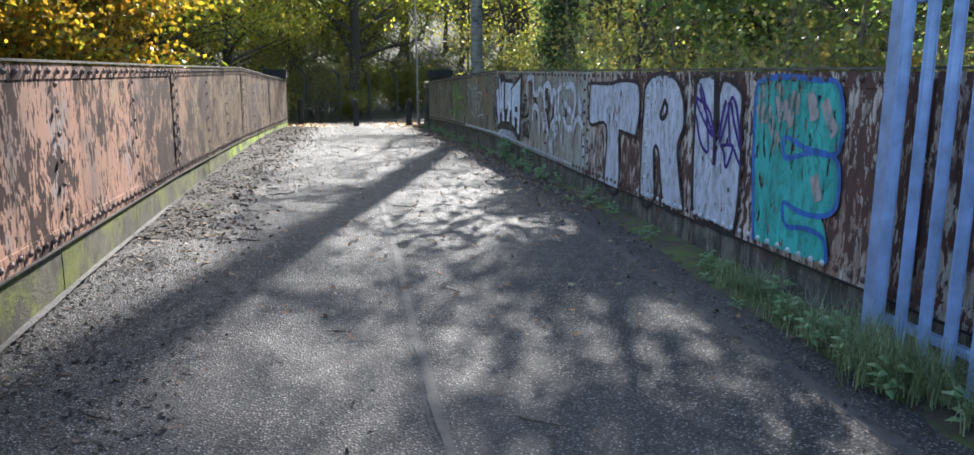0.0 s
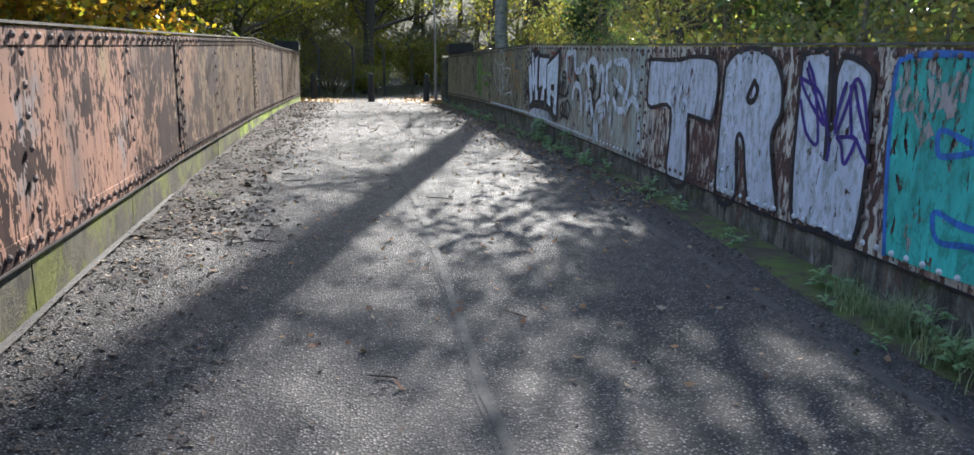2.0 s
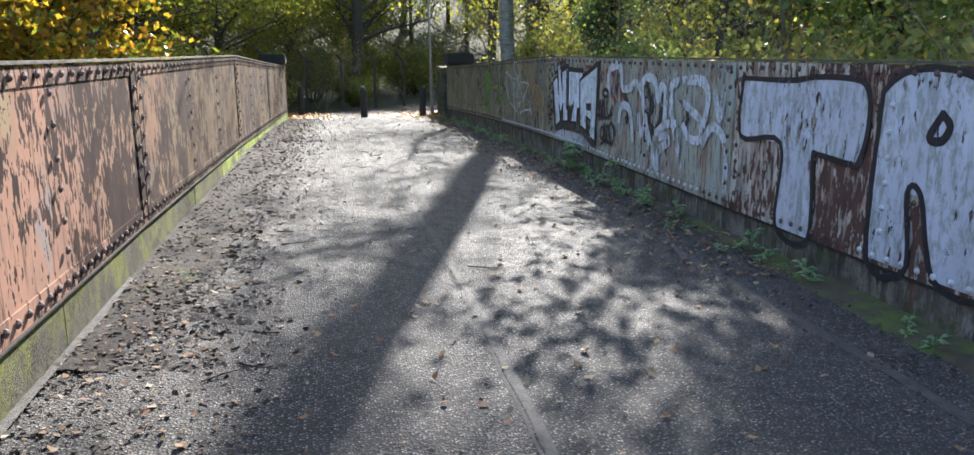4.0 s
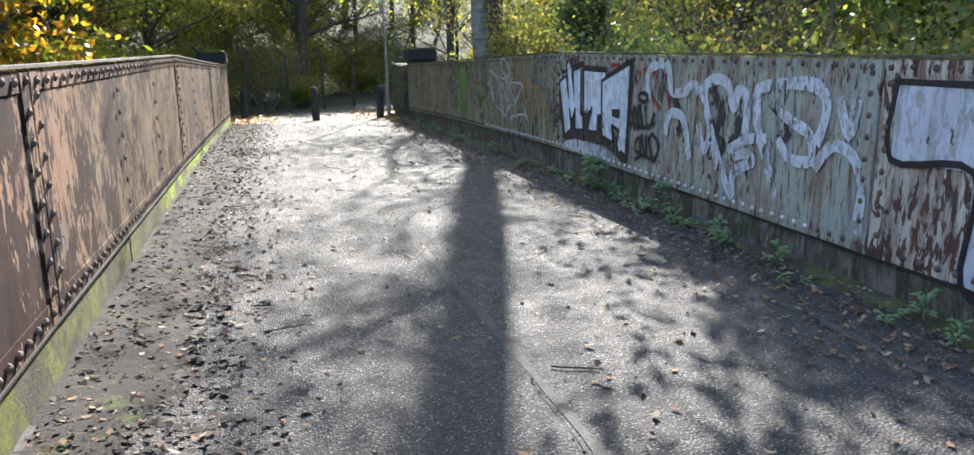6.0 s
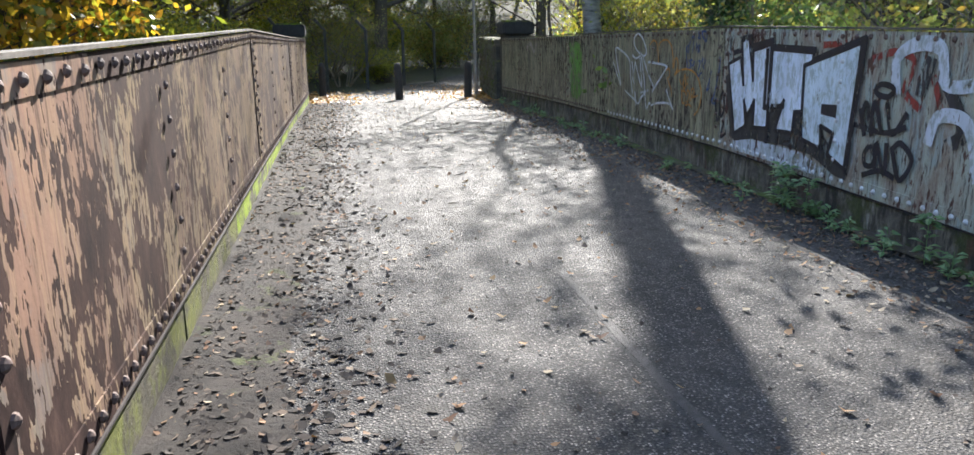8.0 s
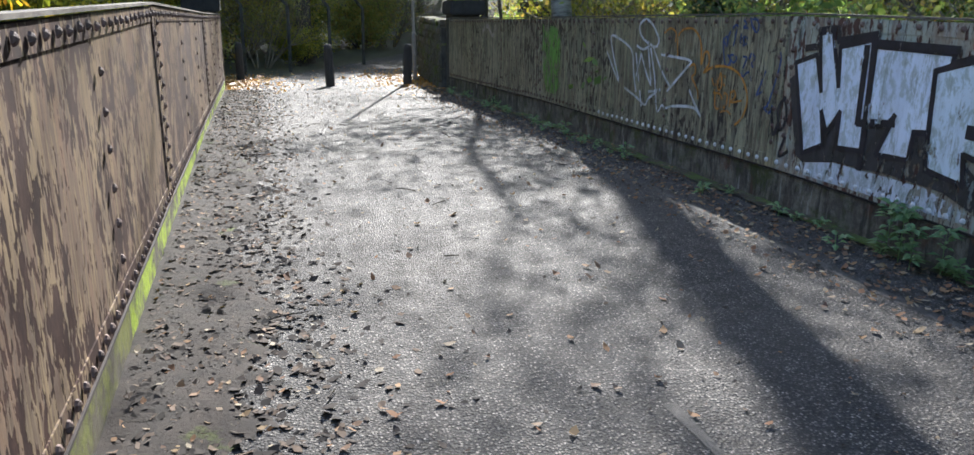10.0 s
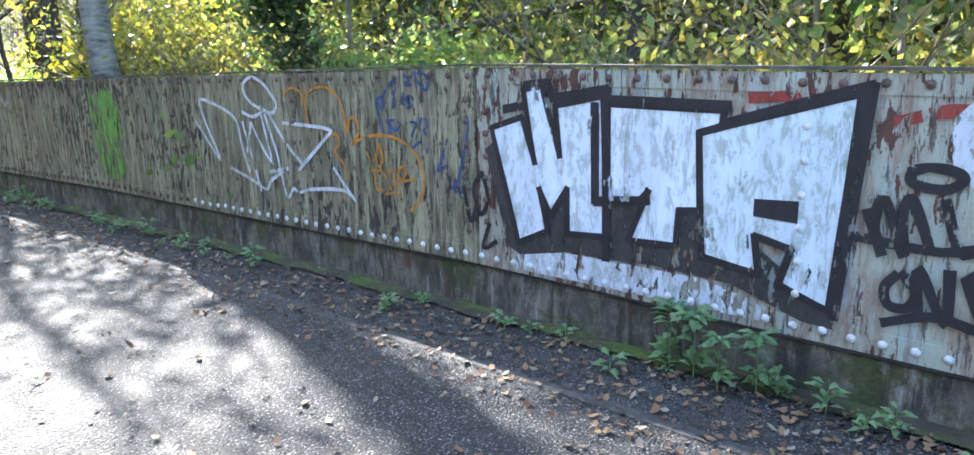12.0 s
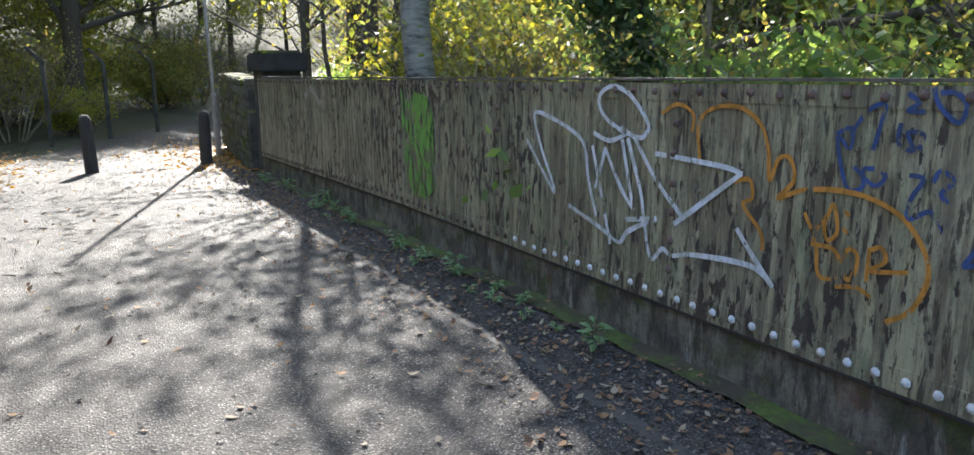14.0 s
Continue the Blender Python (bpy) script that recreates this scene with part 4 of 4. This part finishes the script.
def make_tree(name, label, seed, height, radius, bark, leafm, count, size, spread=0.5, clear=0.25, lean=(0, 0), depth=2, reach=0.35):
    """A tree at the origin: tapered trunk with limbs, and a crown of leaves."""
    r = random.Random(seed)
    root = thing(name, (0, 0, 0), label, "tree")
    verts, faces, tips = [], [], []
    n = 9
    pts, rad = [], []
    x = y = 0.0
    for i in range(n + 1):
        f = i / n
        pts.append(Vector((lean[0] * f * height + r.gauss(0, 0.05) * f * 3, lean[1] * f * height + r.gauss(0, 0.05) * f * 3, f * height - 0.3)))
        rad.append(radius * (1.25 if i == 0 else 1 - 0.8 * f))
    tube(verts, faces, pts, rad, 12)
    for i in range(2, n + 1):
        if i / n < clear:
            continue
        for k in range(3):
            a = r.uniform(0, 6.28)
            branches(r, pts[i], (math.cos(a), math.sin(a), r.uniform(0.15, 0.9)), height * reach * r.uniform(0.6, 1.1) * (1.15 - 0.6 * i / n), rad[i] * 0.45, depth - 1, verts, faces, tips)
    t = mesh_ob("trunk", verts, faces, bark, True)
    t.parent = root
    if count:
        c = new("crown", leaves_mesh("crown", tips, spread, count, size, leafm))
        c.parent = root
    return root


def plant(tree, x, y, turn=0, scale=1.0, z=None):
    t = copy_thing(tree, Matrix.Identity(4))
    t.matrix_basis = pose(x, y, ground_z(x, y) - 0.1 if z is None else z, 0, 0, turn) @ Matrix.Diagonal((scale, scale, scale, 1))
    return t


def leaning_trunk(seed, label, name, height, base_r, lean, bark, leafm, count, size, first, limbs, reach, bow=0.0):
    """A tall tree with a long clean trunk, for those that stand beside the bridge."""
    r = random.Random(seed)
    root = thing(name, (0, 0, 0), label, "tree")
    verts, faces, tips, pts, rad = [], [], [], [], []
    for i in range(13):
        f = i / 12
        sway = bow * math.sin(min(1.0, f * height / 6.5) * math.pi)
        pts.append(Vector((lean[0] * f * height + sway + r.gauss(0, 0.03) * (i > 1), lean[1] * f * height + r.gauss(0, 0.05) * (i > 1), f * height - 0.6)))
        rad.append(base_r * (1.2 if i == 0 else 1 - 0.78 * f))
    tube(verts, faces, pts, rad, 14)
    for i in range(2, 13):
        if i / 12 >= first:
            for k in range(limbs):
                a = r.uniform(0, 6.28)
                branches(r, pts[i], (math.cos(a), math.sin(a), r.uniform(0.3, 1.1)), reach * r.uniform(0.6, 1.1) * (1.2 - 0.7 * i / 12), rad[i] * 0.42, 1, verts, faces, tips)
    t = mesh_ob("trunk", verts, faces, bark, True)
    t.parent = root
    if count:
        c = new("crown", leaves_mesh("crown", tips, 0.35, count, size, leafm))
        c.parent = root
    return root


def ivy_tree(seed):
    r = random.Random(seed)
    root = leaning_trunk(seed, "tall tree wrapped in thick dark ivy", "ivy_clad_tree", 15, 0.22, (0.05, 0.0), M["bark"], M["leaf_olive"], 6500, 0.07, 0.62, 3, 2.1)
    centres = [(0.26 * math.cos(a) + 0.07 * r.gauss(0, 1), 0.26 * math.sin(a), z) for z in np.arange(0.2, 9, 0.25) for a in (r.uniform(0, 6.28), r.uniform(0, 6.28))]
    c = new("ivy", leaves_mesh("ivy", centres, 0.24, 20000, 0.06, M["leaf_dark"]))
    c.parent = root
    return root


def bush(seed, label, mat, count, size, radius, height, name="bush"):
    r = random.Random(seed)
    root = thing(name, (0, 0, 0), label, "bush")
    verts, faces, tips = [], [], []
    for k in range(9):
        a = r.uniform(0, 6.28)
        branches(r, (0.1 * math.cos(a), 0.1 * math.sin(a), -0.1), (math.cos(a) * r.uniform(0.2, 0.9), math.sin(a) * r.uniform(0.2, 0.9), 1), height * r.uniform(0.6, 1), 0.03, 1, verts, faces, tips)
    stems = mesh_ob("branchwork", verts, faces, M["bark"], True)
    stems.parent = root
    c = new("foliage", leaves_mesh("foliage", tips, radius, count, size, mat))
    c.parent = root
    return root


def bare_shrub(seed):
    r = random.Random(seed)
    root = thing("shrub", (0, 0, 0), "tangled shrub with bare pale twigs and a few leaves", "shrub")
    verts, faces, tips = [], [], []
    for k in range(8):
        a = r.uniform(0, 6.28)
        branches(r, (0.2 * math.cos(a), 0.2 * math.sin(a), -0.1), (math.cos(a) * r.uniform(0.2, 0.8), math.sin(a) * r.uniform(0.2, 0.8), 1), 3.6 * r.uniform(0.6, 1), 0.035, 2, verts, faces, tips)
    stems = mesh_ob("branchwork", verts, faces, M["twig"], True)
    stems.parent = root
    c = new("foliage", leaves_mesh("foliage", tips, 0.2, 2600, 0.04, M["leaf_olive"]))
    c.parent = root
    return root


M["twig"] = plain("pale_twig", (0.2, 0.16, 0.11), 0.9, scale=9)
def fallen_limb():
    root = thing("fallen_limb", (0, 0, 0), "long dark dead limb leaning up out of the undergrowth", "limb")
    verts, faces = [], []
    pts = [Vector(p) for p in ((6.3, 23.0, ground_z(6.3, 23.0) - 0.1), (6.6, 21.4, 1.0), (6.9, 19.8, 1.78), (7.15, 18.6, 1.98), (7.4, 17.2, 2.12), (7.9, 15.2, 2.5), (8.6, 13.4, 3.1))]
    tube(verts, faces, pts, [0.1, 0.09, 0.075, 0.065, 0.055, 0.04, 0.02], 9)
    tube(verts, faces, [pts[3], pts[3] + Vector((0.3, -0.5, 0.5)), pts[3] + Vector((0.5, -1.2, 0.7))], [0.03, 0.02, 0.01], 6)
    tube(verts, faces, [pts[4], pts[4] + Vector((-0.2, -0.6, 0.4)), pts[4] + Vector((-0.1, -1.1, 0.9))], [0.028, 0.018, 0.008], 6)
    ob = mesh_ob("bough", verts, faces, M["bark"], True)
    ob.parent = root


fallen_limb()
T = dict(
    lime=make_tree("tree", "tall tree with thin yellow-green autumn crown", 3, 13, 0.16, M["bark"], M["leaf_lime"], 24000, 0.07, clear=0.1),
    gold=make_tree("maple_tree", "maple tree with dense golden yellow autumn leaves", 5, 8, 0.14, M["bark"], M["leaf_yellow"], 46000, 0.075, spread=0.4, clear=0.12, reach=0.42),
    dark=make_tree("tree", "dark green tree deep in the wood", 8, 13, 0.2, M["bark"], M["leaf_dark"], 42000, 0.09, clear=0.02, reach=0.24),
    green=make_tree("tree", "tall green woodland tree", 9, 14, 0.18, M["bark"], M["leaf_green"], 38000, 0.085, clear=0.05),
    olive=make_tree("tree", "woodland tree with dull olive autumn leaves", 31, 12, 0.15, M["bark"], M["leaf_olive"], 34000, 0.075, clear=0.03),
    bare=make_tree("tree", "thin nearly bare tree with few leaves", 15, 10, 0.09, M["bark"], M["leaf_lime"], 2200, 0.06, spread=0.17, clear=0.15),
    birch=leaning_trunk(12, "silver birch with pale mottled bark behind the parapet", "birch_tree", 17, 0.19, (0.0, -0.01), M["birch"], M["leaf_lime"], 1200, 0.055, 0.5, 2, 1.6, bow=-0.42),
    thin=leaning_trunk(14, "slim dark-barked tree with sparse yellow-green leaves", "tree", 12, 0.085, (0.0, 0.01), M["bark"], M["leaf_lime"], 1500, 0.055, 0.35, 3, 2.6),
    tall=leaning_trunk(41, "very tall straight dark-trunked tree behind the bridge", "tall_tree", 25, 0.36, (0.0, 0.0), M["bark"], M["leaf_olive"], 1300, 0.08, 0.76, 3, 3.5),
    tall_b=leaning_trunk(43, "very tall straight tree with a slim dark trunk", "tall_tree", 24, 0.26, (0.002, 0.0), M["bark"], M["leaf_olive"], 1500, 0.08, 0.6, 2, 3.0),
    mid=leaning_trunk(47, "straight dark-trunked tree with a thin high crown", "tree", 23, 0.3, (0.0, 0.0), M["bark"], M["leaf_lime"], 800, 0.06, 0.72, 2, 2.6),
    stout=leaning_trunk(17, "stout dark-barked tree with spreading limbs", "tree", 14, 0.3, (0.01, 0.0), M["bark"], M["leaf_lime"], 14000, 0.06, 0.25, 3, 4.5),
    ivy=ivy_tree(19),
    shrub=bare_shrub(23),
    pale=leaning_trunk(53, "slender pale-barked sapling with a few leaves", "sapling", 6.5, 0.055, (0.05, 0.03), M["twig"], M["leaf_olive"], 900, 0.045, 0.2, 2, 1.5),
    bush=bush(25, "leafy green bush beside the path", M["leaf_green"], 9000, 0.05, 0.22, 1.8),
    bush_lime=bush(27, "bright yellow-green bush behind the parapet", M["leaf_lime"], 8000, 0.05, 0.25, 2.2),
    bush_dark=bush(29, "dark undergrowth bush in the wood", M["leaf_olive"], 9000, 0.06, 0.35, 2.0),
)
plant(T["birch"], 4.05, 21.2, 0)
plant(T["thin"], 4.33, 26.4, 40, 0.6)
plant(T["tall"], 7.75, 34.5, 80)
plant(T["mid"], 6.9, 31.3, 0)
for x, y, a in ((6.0, 13.4, 10), (5.7, 12.6, 120), (6.1, 10.0, 200), (6.2, 9.0, 300), (5.9, 16.2, 50), (6.8, 7.6, 90), (5.6, 18.6, 170), (7.4, 11.6, 220)):
    plant(T["pale"], x, y, a, 0.9)
plant(T["tall_b"], 8.5, 36.3, 200)
plant(T["tall_b"], 12.2, 36, 160, 1.0)
plant(T["tall"], 13.6, 33, 160, 0.95)
plant(T["stout"], 11.5, 30, 20, 0.9)
plant(T["ivy"], 5.8, 20.3, 0)
plant(T["thin"], 7.6, 23.5, 130)
plant(T["thin"], 9.0, 17.5, 200, 1.1)
plant(T["bare"], 5.8, 15.0, 60, 0.9)
# Two trees added to shade the near right side of the path.
plant(T["green"], 8.25, 14.0, 0, 0.85)
plant(T["green"], 8.0, 8.6, 130, 0.75)
plant(T["gold"], -6.2, 19.5, 0)
plant(T["gold"], -7.5, 14.0, 120, 0.9)
# Bare trees added so that their branches cast a net of shadow on the path.
plant(T["bare"], 6.6, 29, 30)
plant(T["bare"], 5.2, 30.8, 130)
plant(T["bare"], 9.0, 33, 250)
plant(T["bare"], 4.9, 24.2, 80, 0.8)
plant(T["bare"], 5.5, 31.8, 20, 1.35)
# Added so that its limbs dapple the left of the path towards the far end.
plant(T["stout"], 0.8, 38.5, 300)
plant(T["lime"], -4.0, 31.0, 40, 0.9)
plant(T["lime"], -6.5, 26.0, 140, 0.9)
for x, y, k, sc in ((-5.0, 38.0, "lime", 0.9), (-2.4, 42.0, "lime", 0.8), (0.9, 49.0, "lime", 0.95), (-7.5, 34.5, "lime", 0.9), (-9.5, 40.5, "olive", 0.9), (-3.6, 37.0, "bush_lime", 1.1), (-5.6, 35.0, "bush", 1.2), (-1.2, 43.0, "bush_lime", 1.1)):
    plant(T[k], x, y, 57 * x, sc)
r = random.Random(21)
for i in range(9):
    y = 5 + i * 2.3
    plant(T["shrub"], r.uniform(5.7, 6.8), y + r.uniform(-0.6, 0.6), r.uniform(0, 360), r.uniform(0.75, 1.05))
for x, y, k, sc in ((5.4, 15.2, "bush_lime", 0.8), (5.4, 12.9, "bush_lime", 0.8), (5.3, 18.3, "bush", 0.85), (5.3, 16.9, "bush", 0.8), (-3.3, 28.6, "bush", 0.85), (-3.9, 31.2, "bush", 0.9), (-3.0, 34, "bush_dark", 0.8), (-0.8, 35.6, "shrub", 0.8), (0.6, 37, "bush_lime", 0.6), (6.2, 31, "bush", 0.9),
                    (5.2, 18, "bush", 1.2), (5.5, 16, "bush", 1.1), (6.6, 13, "bush_dark", 1.1), (6.0, 10.5, "bush_dark", 1.2), (6.5, 24.5, "bush_lime", 1.2), (8.5, 21, "bush", 1.4), (9.5, 26, "bush_lime", 1.3), (-5.0, 28, "bush_lime", 1.0), (7.5, 7.0, "bush_dark", 1.3), (11, 14, "bush_dark", 1.4)):
    plant(T[k], x, y, r.uniform(0, 360), sc)
kinds = ["lime", "olive", "dark", "green", "green", "olive", "bare", "olive"]
for ring, n in ((24, 15), (30, 24), (37, 34), (44, 44), (52, 54), (61, 60)):
    for i in range(n):
        a = radians(-105 + 210 * (i + r.uniform(-0.3, 0.3)) / n)
        x, y = 1 + ring * math.sin(a), 14 + ring * math.cos(a)
        if (y > 20 and abs(x - lerp(CENTRE, y)) < 3.4) or abs(x) < 5 and y < 20:
            continue
        k = r.choice(kinds)
        if -7 < x - 0.296 * y < 1.5 and y < 46:
            k = ("bush", "thin", "bare")[i % 3]
        elif -9 < x < 7 and y > 30:
            if i % 2:
                continue
            k = ("lime", "stout", "olive")[i % 3]
        plant(T[k], x, y, r.uniform(0, 360), r.uniform(0.8, 1.2))
for i in range(46):
    a = radians(r.uniform(-80, 85))
    d = r.uniform(19, 36)
    x, y = 1 + d * math.sin(a), 14 + d * math.cos(a)
    if not ((y > 20 and abs(x - lerp(CENTRE, y)) < 3.0) or (abs(x) < 4.5 and y < 26)):
        plant(T[r.choice(["bush_dark", "bush", "bush", "shrub", "shrub", "bush_lime"])], x, y, r.uniform(0, 360), r.uniform(1.0, 1.7))
for t in T.values():
    for o in (*t.children_recursive, t):
        bpy.data.objects.remove(o)


# ---- small plants and litter ----
def scatter(name, label, material, count, place, size, lift=0.02, curl=0.5):
    """Fallen leaves or debris: bent four-cornered blades lying on the ground."""
    verts, faces = [], []
    for i in range(count):
        x, y = place()
        z = ground_z(x, y) + lift + rnd.uniform(0, 0.006)
        s = size * rnd.uniform(0.5, 1.4)
        a = rnd.uniform(0, 6.28)
        u = Vector((math.cos(a), math.sin(a), rnd.gauss(0, 0.25)))
        v = Vector((-math.sin(a), math.cos(a), rnd.gauss(0, 0.25)))
        c = Vector((x, y, z))
        up = Vector((0, 0, s * curl * rnd.uniform(0.1, 0.9)))
        q = len(verts)
        verts += [c - u * s + up, c - u * s * 0.2 + v * s * 0.62 + up * 0.5, c + u * s * 0.35 + v * s * 0.4, c + u * s + up * 0.6, c + u * s * 0.2 - v * s * 0.55, c - u * s * 0.4 - v * s * 0.5 + up * 0.5]
        faces += [(q, q + 1, q + 2), (q, q + 2, q + 4), (q + 2, q + 3, q + 4), (q, q + 4, q + 5)]
    return tagged(mesh_ob(name, verts, faces, material), label, "leaf litter", kind="stuff")


def near(lo, hi, y0, y1, bias=1.0):
    return lambda: (lo + (hi - lo) * rnd.random() ** bias, rnd.uniform(y0, y1))


scatter("leaf_litter", "dark rotting leaves and debris along the foot of the parapet", M["litter_dark"], 12000, lambda: (-1.64 + abs(rnd.gauss(0, 0.4)), 26 - 19.5 * rnd.random() ** 1.1), 0.025, 0.014, 0.28)
scatter("leaf_litter", "sparse dark debris along the foot of the parapet", M["litter_dark"], 2600, near(-1.64, -0.7, 1.5, 8, 1.6), 0.015, 0.016, 0.25)
scatter("leaf_litter", "brown leaves drifted by the parapet", M["litter"], 1500, lambda: (-1.64 + abs(rnd.gauss(0, 0.45)), rnd.uniform(5.5, 26)), 0.018, 0.02, 0.4)
scatter("fallen_leaves", "brown fallen leaves scattered on the asphalt", M["litter"], 760, near(-1.2, 2.3, 4, 26), 0.025, 0.018, 0.8)
scatter("twig_debris", "small dark bits scattered on the asphalt", M["litter_dark"], 1700, near(-1.2, 2.3, 1, 26), 0.013, 0.016, 0.8)
scatter("fallen_leaves", "brown and pale fallen leaves under the graffiti parapet", M["litter"], 3600, near(1.7, 2.78, 7.5, 25, 0.55), 0.021, 0.022, 0.6)
scatter("leaf_litter", "dark crumbled debris under the graffiti parapet", M["litter_dark"], 5000, near(1.9, 2.8, 2, 25, 0.5), 0.015, 0.018, 0.5)
scatter("fallen_leaves", "orange fallen leaves around the bollards", M["litter_orange"], 2600, lambda: (rnd.gauss(2.9, 0.9), rnd.gauss(29, 2.2)), 0.05, 0.0, 0.6)
scatter("fallen_leaves", "orange fallen leaves beside the path", M["litter_orange"], 1800, lambda: (rnd.gauss(-1.6, 0.7), rnd.gauss(28.5, 1.5)), 0.05, 0.0, 0.6)


def twig(x, y, length, turn):
    verts, faces = [], []
    pts = [Vector((0, 0, 0.008))]
    d = Vector((1, 0, 0))
    for i in range(5):
        d = (d + Vector((0, rnd.gauss(0, 0.2), 0))).normalized()
        pts.append(pts[-1] + d * length / 5)
    tube(verts, faces, pts, [0.005, 0.0048, 0.0044, 0.004, 0.003, 0.002], 5)
    tube(verts, faces, [pts[2], pts[2] + Vector((length * 0.12, length * 0.14, 0.006))], [0.003, 0.0015], 5)
    ob = mesh_ob("twig", verts, faces, M["bark"], True)
    ob.matrix_basis = pose(x, y, ground_z(x, y) + 0.016, 0, 0, turn)
    return tagged(ob, "thin broken twig lying on the asphalt", "twig", "twigs on the path")


for i in range(34):
    twig(rnd.uniform(-1.3, 1.9) if i % 2 else rnd.uniform(-1.5, -0.8), rnd.uniform(2, 22), rnd.uniform(0.08, 0.3), rnd.uniform(0, 360))


def weed(seed, label, leaves=9, size=0.07, height=0.06, name="weed"):
    r = random.Random(seed)
    root = thing(name, (0, 0, 0), label, "weed", "weeds along the parapet")
    verts, faces = [], []
    for i in range(leaves):
        a = 6.28 * i / leaves * 1.62 + r.uniform(-0.3, 0.3)
        base = Vector((0.01 * math.cos(a), 0.01 * math.sin(a), height * r.uniform(0.1, 1.0)))
        out = Vector((math.cos(a), math.sin(a), r.uniform(0.1, 0.6))).normalized()
        side = Vector((-math.sin(a), math.cos(a), 0))
        s = size * r.uniform(0.7, 1.2)
        q = len(verts)
        verts += [base, base + out * s * 0.45 + side * s * 0.22, base + out * s * 0.5 + Vector((0, 0, 0.01)), base + out * s * 0.45 - side * s * 0.22, base + out * s + Vector((0, 0, -s * 0.25))]
        faces += [(q, q + 1, q + 2), (q, q + 2, q + 3), (q + 1, q + 4, q + 2), (q + 2, q + 4, q + 3)]
    ob = tagged(mesh_ob("rosette", verts, faces, M["weed"]), kind="stuff")
    ob.parent = root
    verts, faces = [], []
    tube(verts, faces, [(0, 0, -0.02), (0.004, 0, height)], [0.004, 0.002], 5)
    ob = mesh_ob("stem", verts, faces, M["weed"])
    ob.parent = root
    return root


def grass_tuft(seed, blades, length):
    r = random.Random(seed)
    root = thing("grass_tuft", (0, 0, 0), "tuft of long green grass at the foot of the fence", "grass", "grass tufts by the fence")
    verts, faces = [], []
    for i in range(blades):
        a, b = r.uniform(0, 6.28), r.uniform(0.2, 1.0)
        p = Vector((r.gauss(0, 0.07), r.gauss(0, 0.07), 0))
        out = Vector((math.cos(a), math.sin(a), 0))
        side = Vector((-math.sin(a), math.cos(a), 0)) * 0.0035
        ln = length * r.uniform(0.5, 1.1)
        q = len(verts)
        for k in range(5):
            t = k / 4
            c = p + out * ln * b * t * t * 0.9 + Vector((0, 0, ln * (t - 0.55 * b * t * t)))
            verts += [c + side * (1 - t * 0.9), c - side * (1 - t * 0.9)]
        faces += [(q + 2 * k, q + 2 * k + 1, q + 2 * k + 3, q + 2 * k + 2) for k in range(4)]
    ob = mesh_ob("tuft", verts, faces, M["grass"])
    ob.parent = root
    return root


W = [weed(3, "small rosette weed rooted by the parapet"), weed(4, "leafy green weed rooted by the parapet", 16, 0.08, 0.14), weed(5, "tall nettle-like weed against the parapet", 34, 0.11, 0.34)]
G = [grass_tuft(6, 420, 0.36), grass_tuft(7, 200, 0.22)]
for i in range(70):
    y = rnd.uniform(4.2, 24)
    k = 0 if rnd.random() < 0.7 else 1
    plant(W[k], rnd.uniform(2.36 if y < 12 else 2.45, 2.76), y, rnd.uniform(0, 360), rnd.uniform(0.6, 1.3), z=ground_z(2.6, y) + 0.02)
for x, y in ((2.66, 12.75), (2.6, 12.6), (2.68, 12.45), (2.7, 12.9), (2.66, 11.1)):
    plant(W[2], x, y, rnd.uniform(0, 360), rnd.uniform(0.75, 1.0), z=ground_z(2.6, y) + 0.02)
for x, y, k, sc in ((2.6, 3.35, 0, 1.0), (2.52, 3.1, 0, 1.1), (2.62, 2.9, 0, 1.0), (2.62, 4.45, 0, 0.75), (2.58, 4.1, 1, 1.0), (2.6, 3.75, 1, 1.2), (2.68, 5.0, 1, 0.7), (2.66, 2.5, 0, 1.1), (2.55, 2.1, 0, 1.0), (2.6, 4.75, 1, 0.8)):
    plant(G[k], x, y, rnd.uniform(0, 360), sc, z=ground_z(2.6, y) + 0.02)
for x, y in ((2.45, 3.3), (2.4, 2.95), (2.5, 2.6), (2.6, 3.6), (2.5, 3.95), (2.66, 4.3), (2.44, 3.6)):
    plant(W[1], x, y, rnd.uniform(0, 360), 1.2, z=ground_z(2.6, y) + 0.03)
for t in (*W, *G):
    for o in (*t.children_recursive, t):
        bpy.data.objects.remove(o)
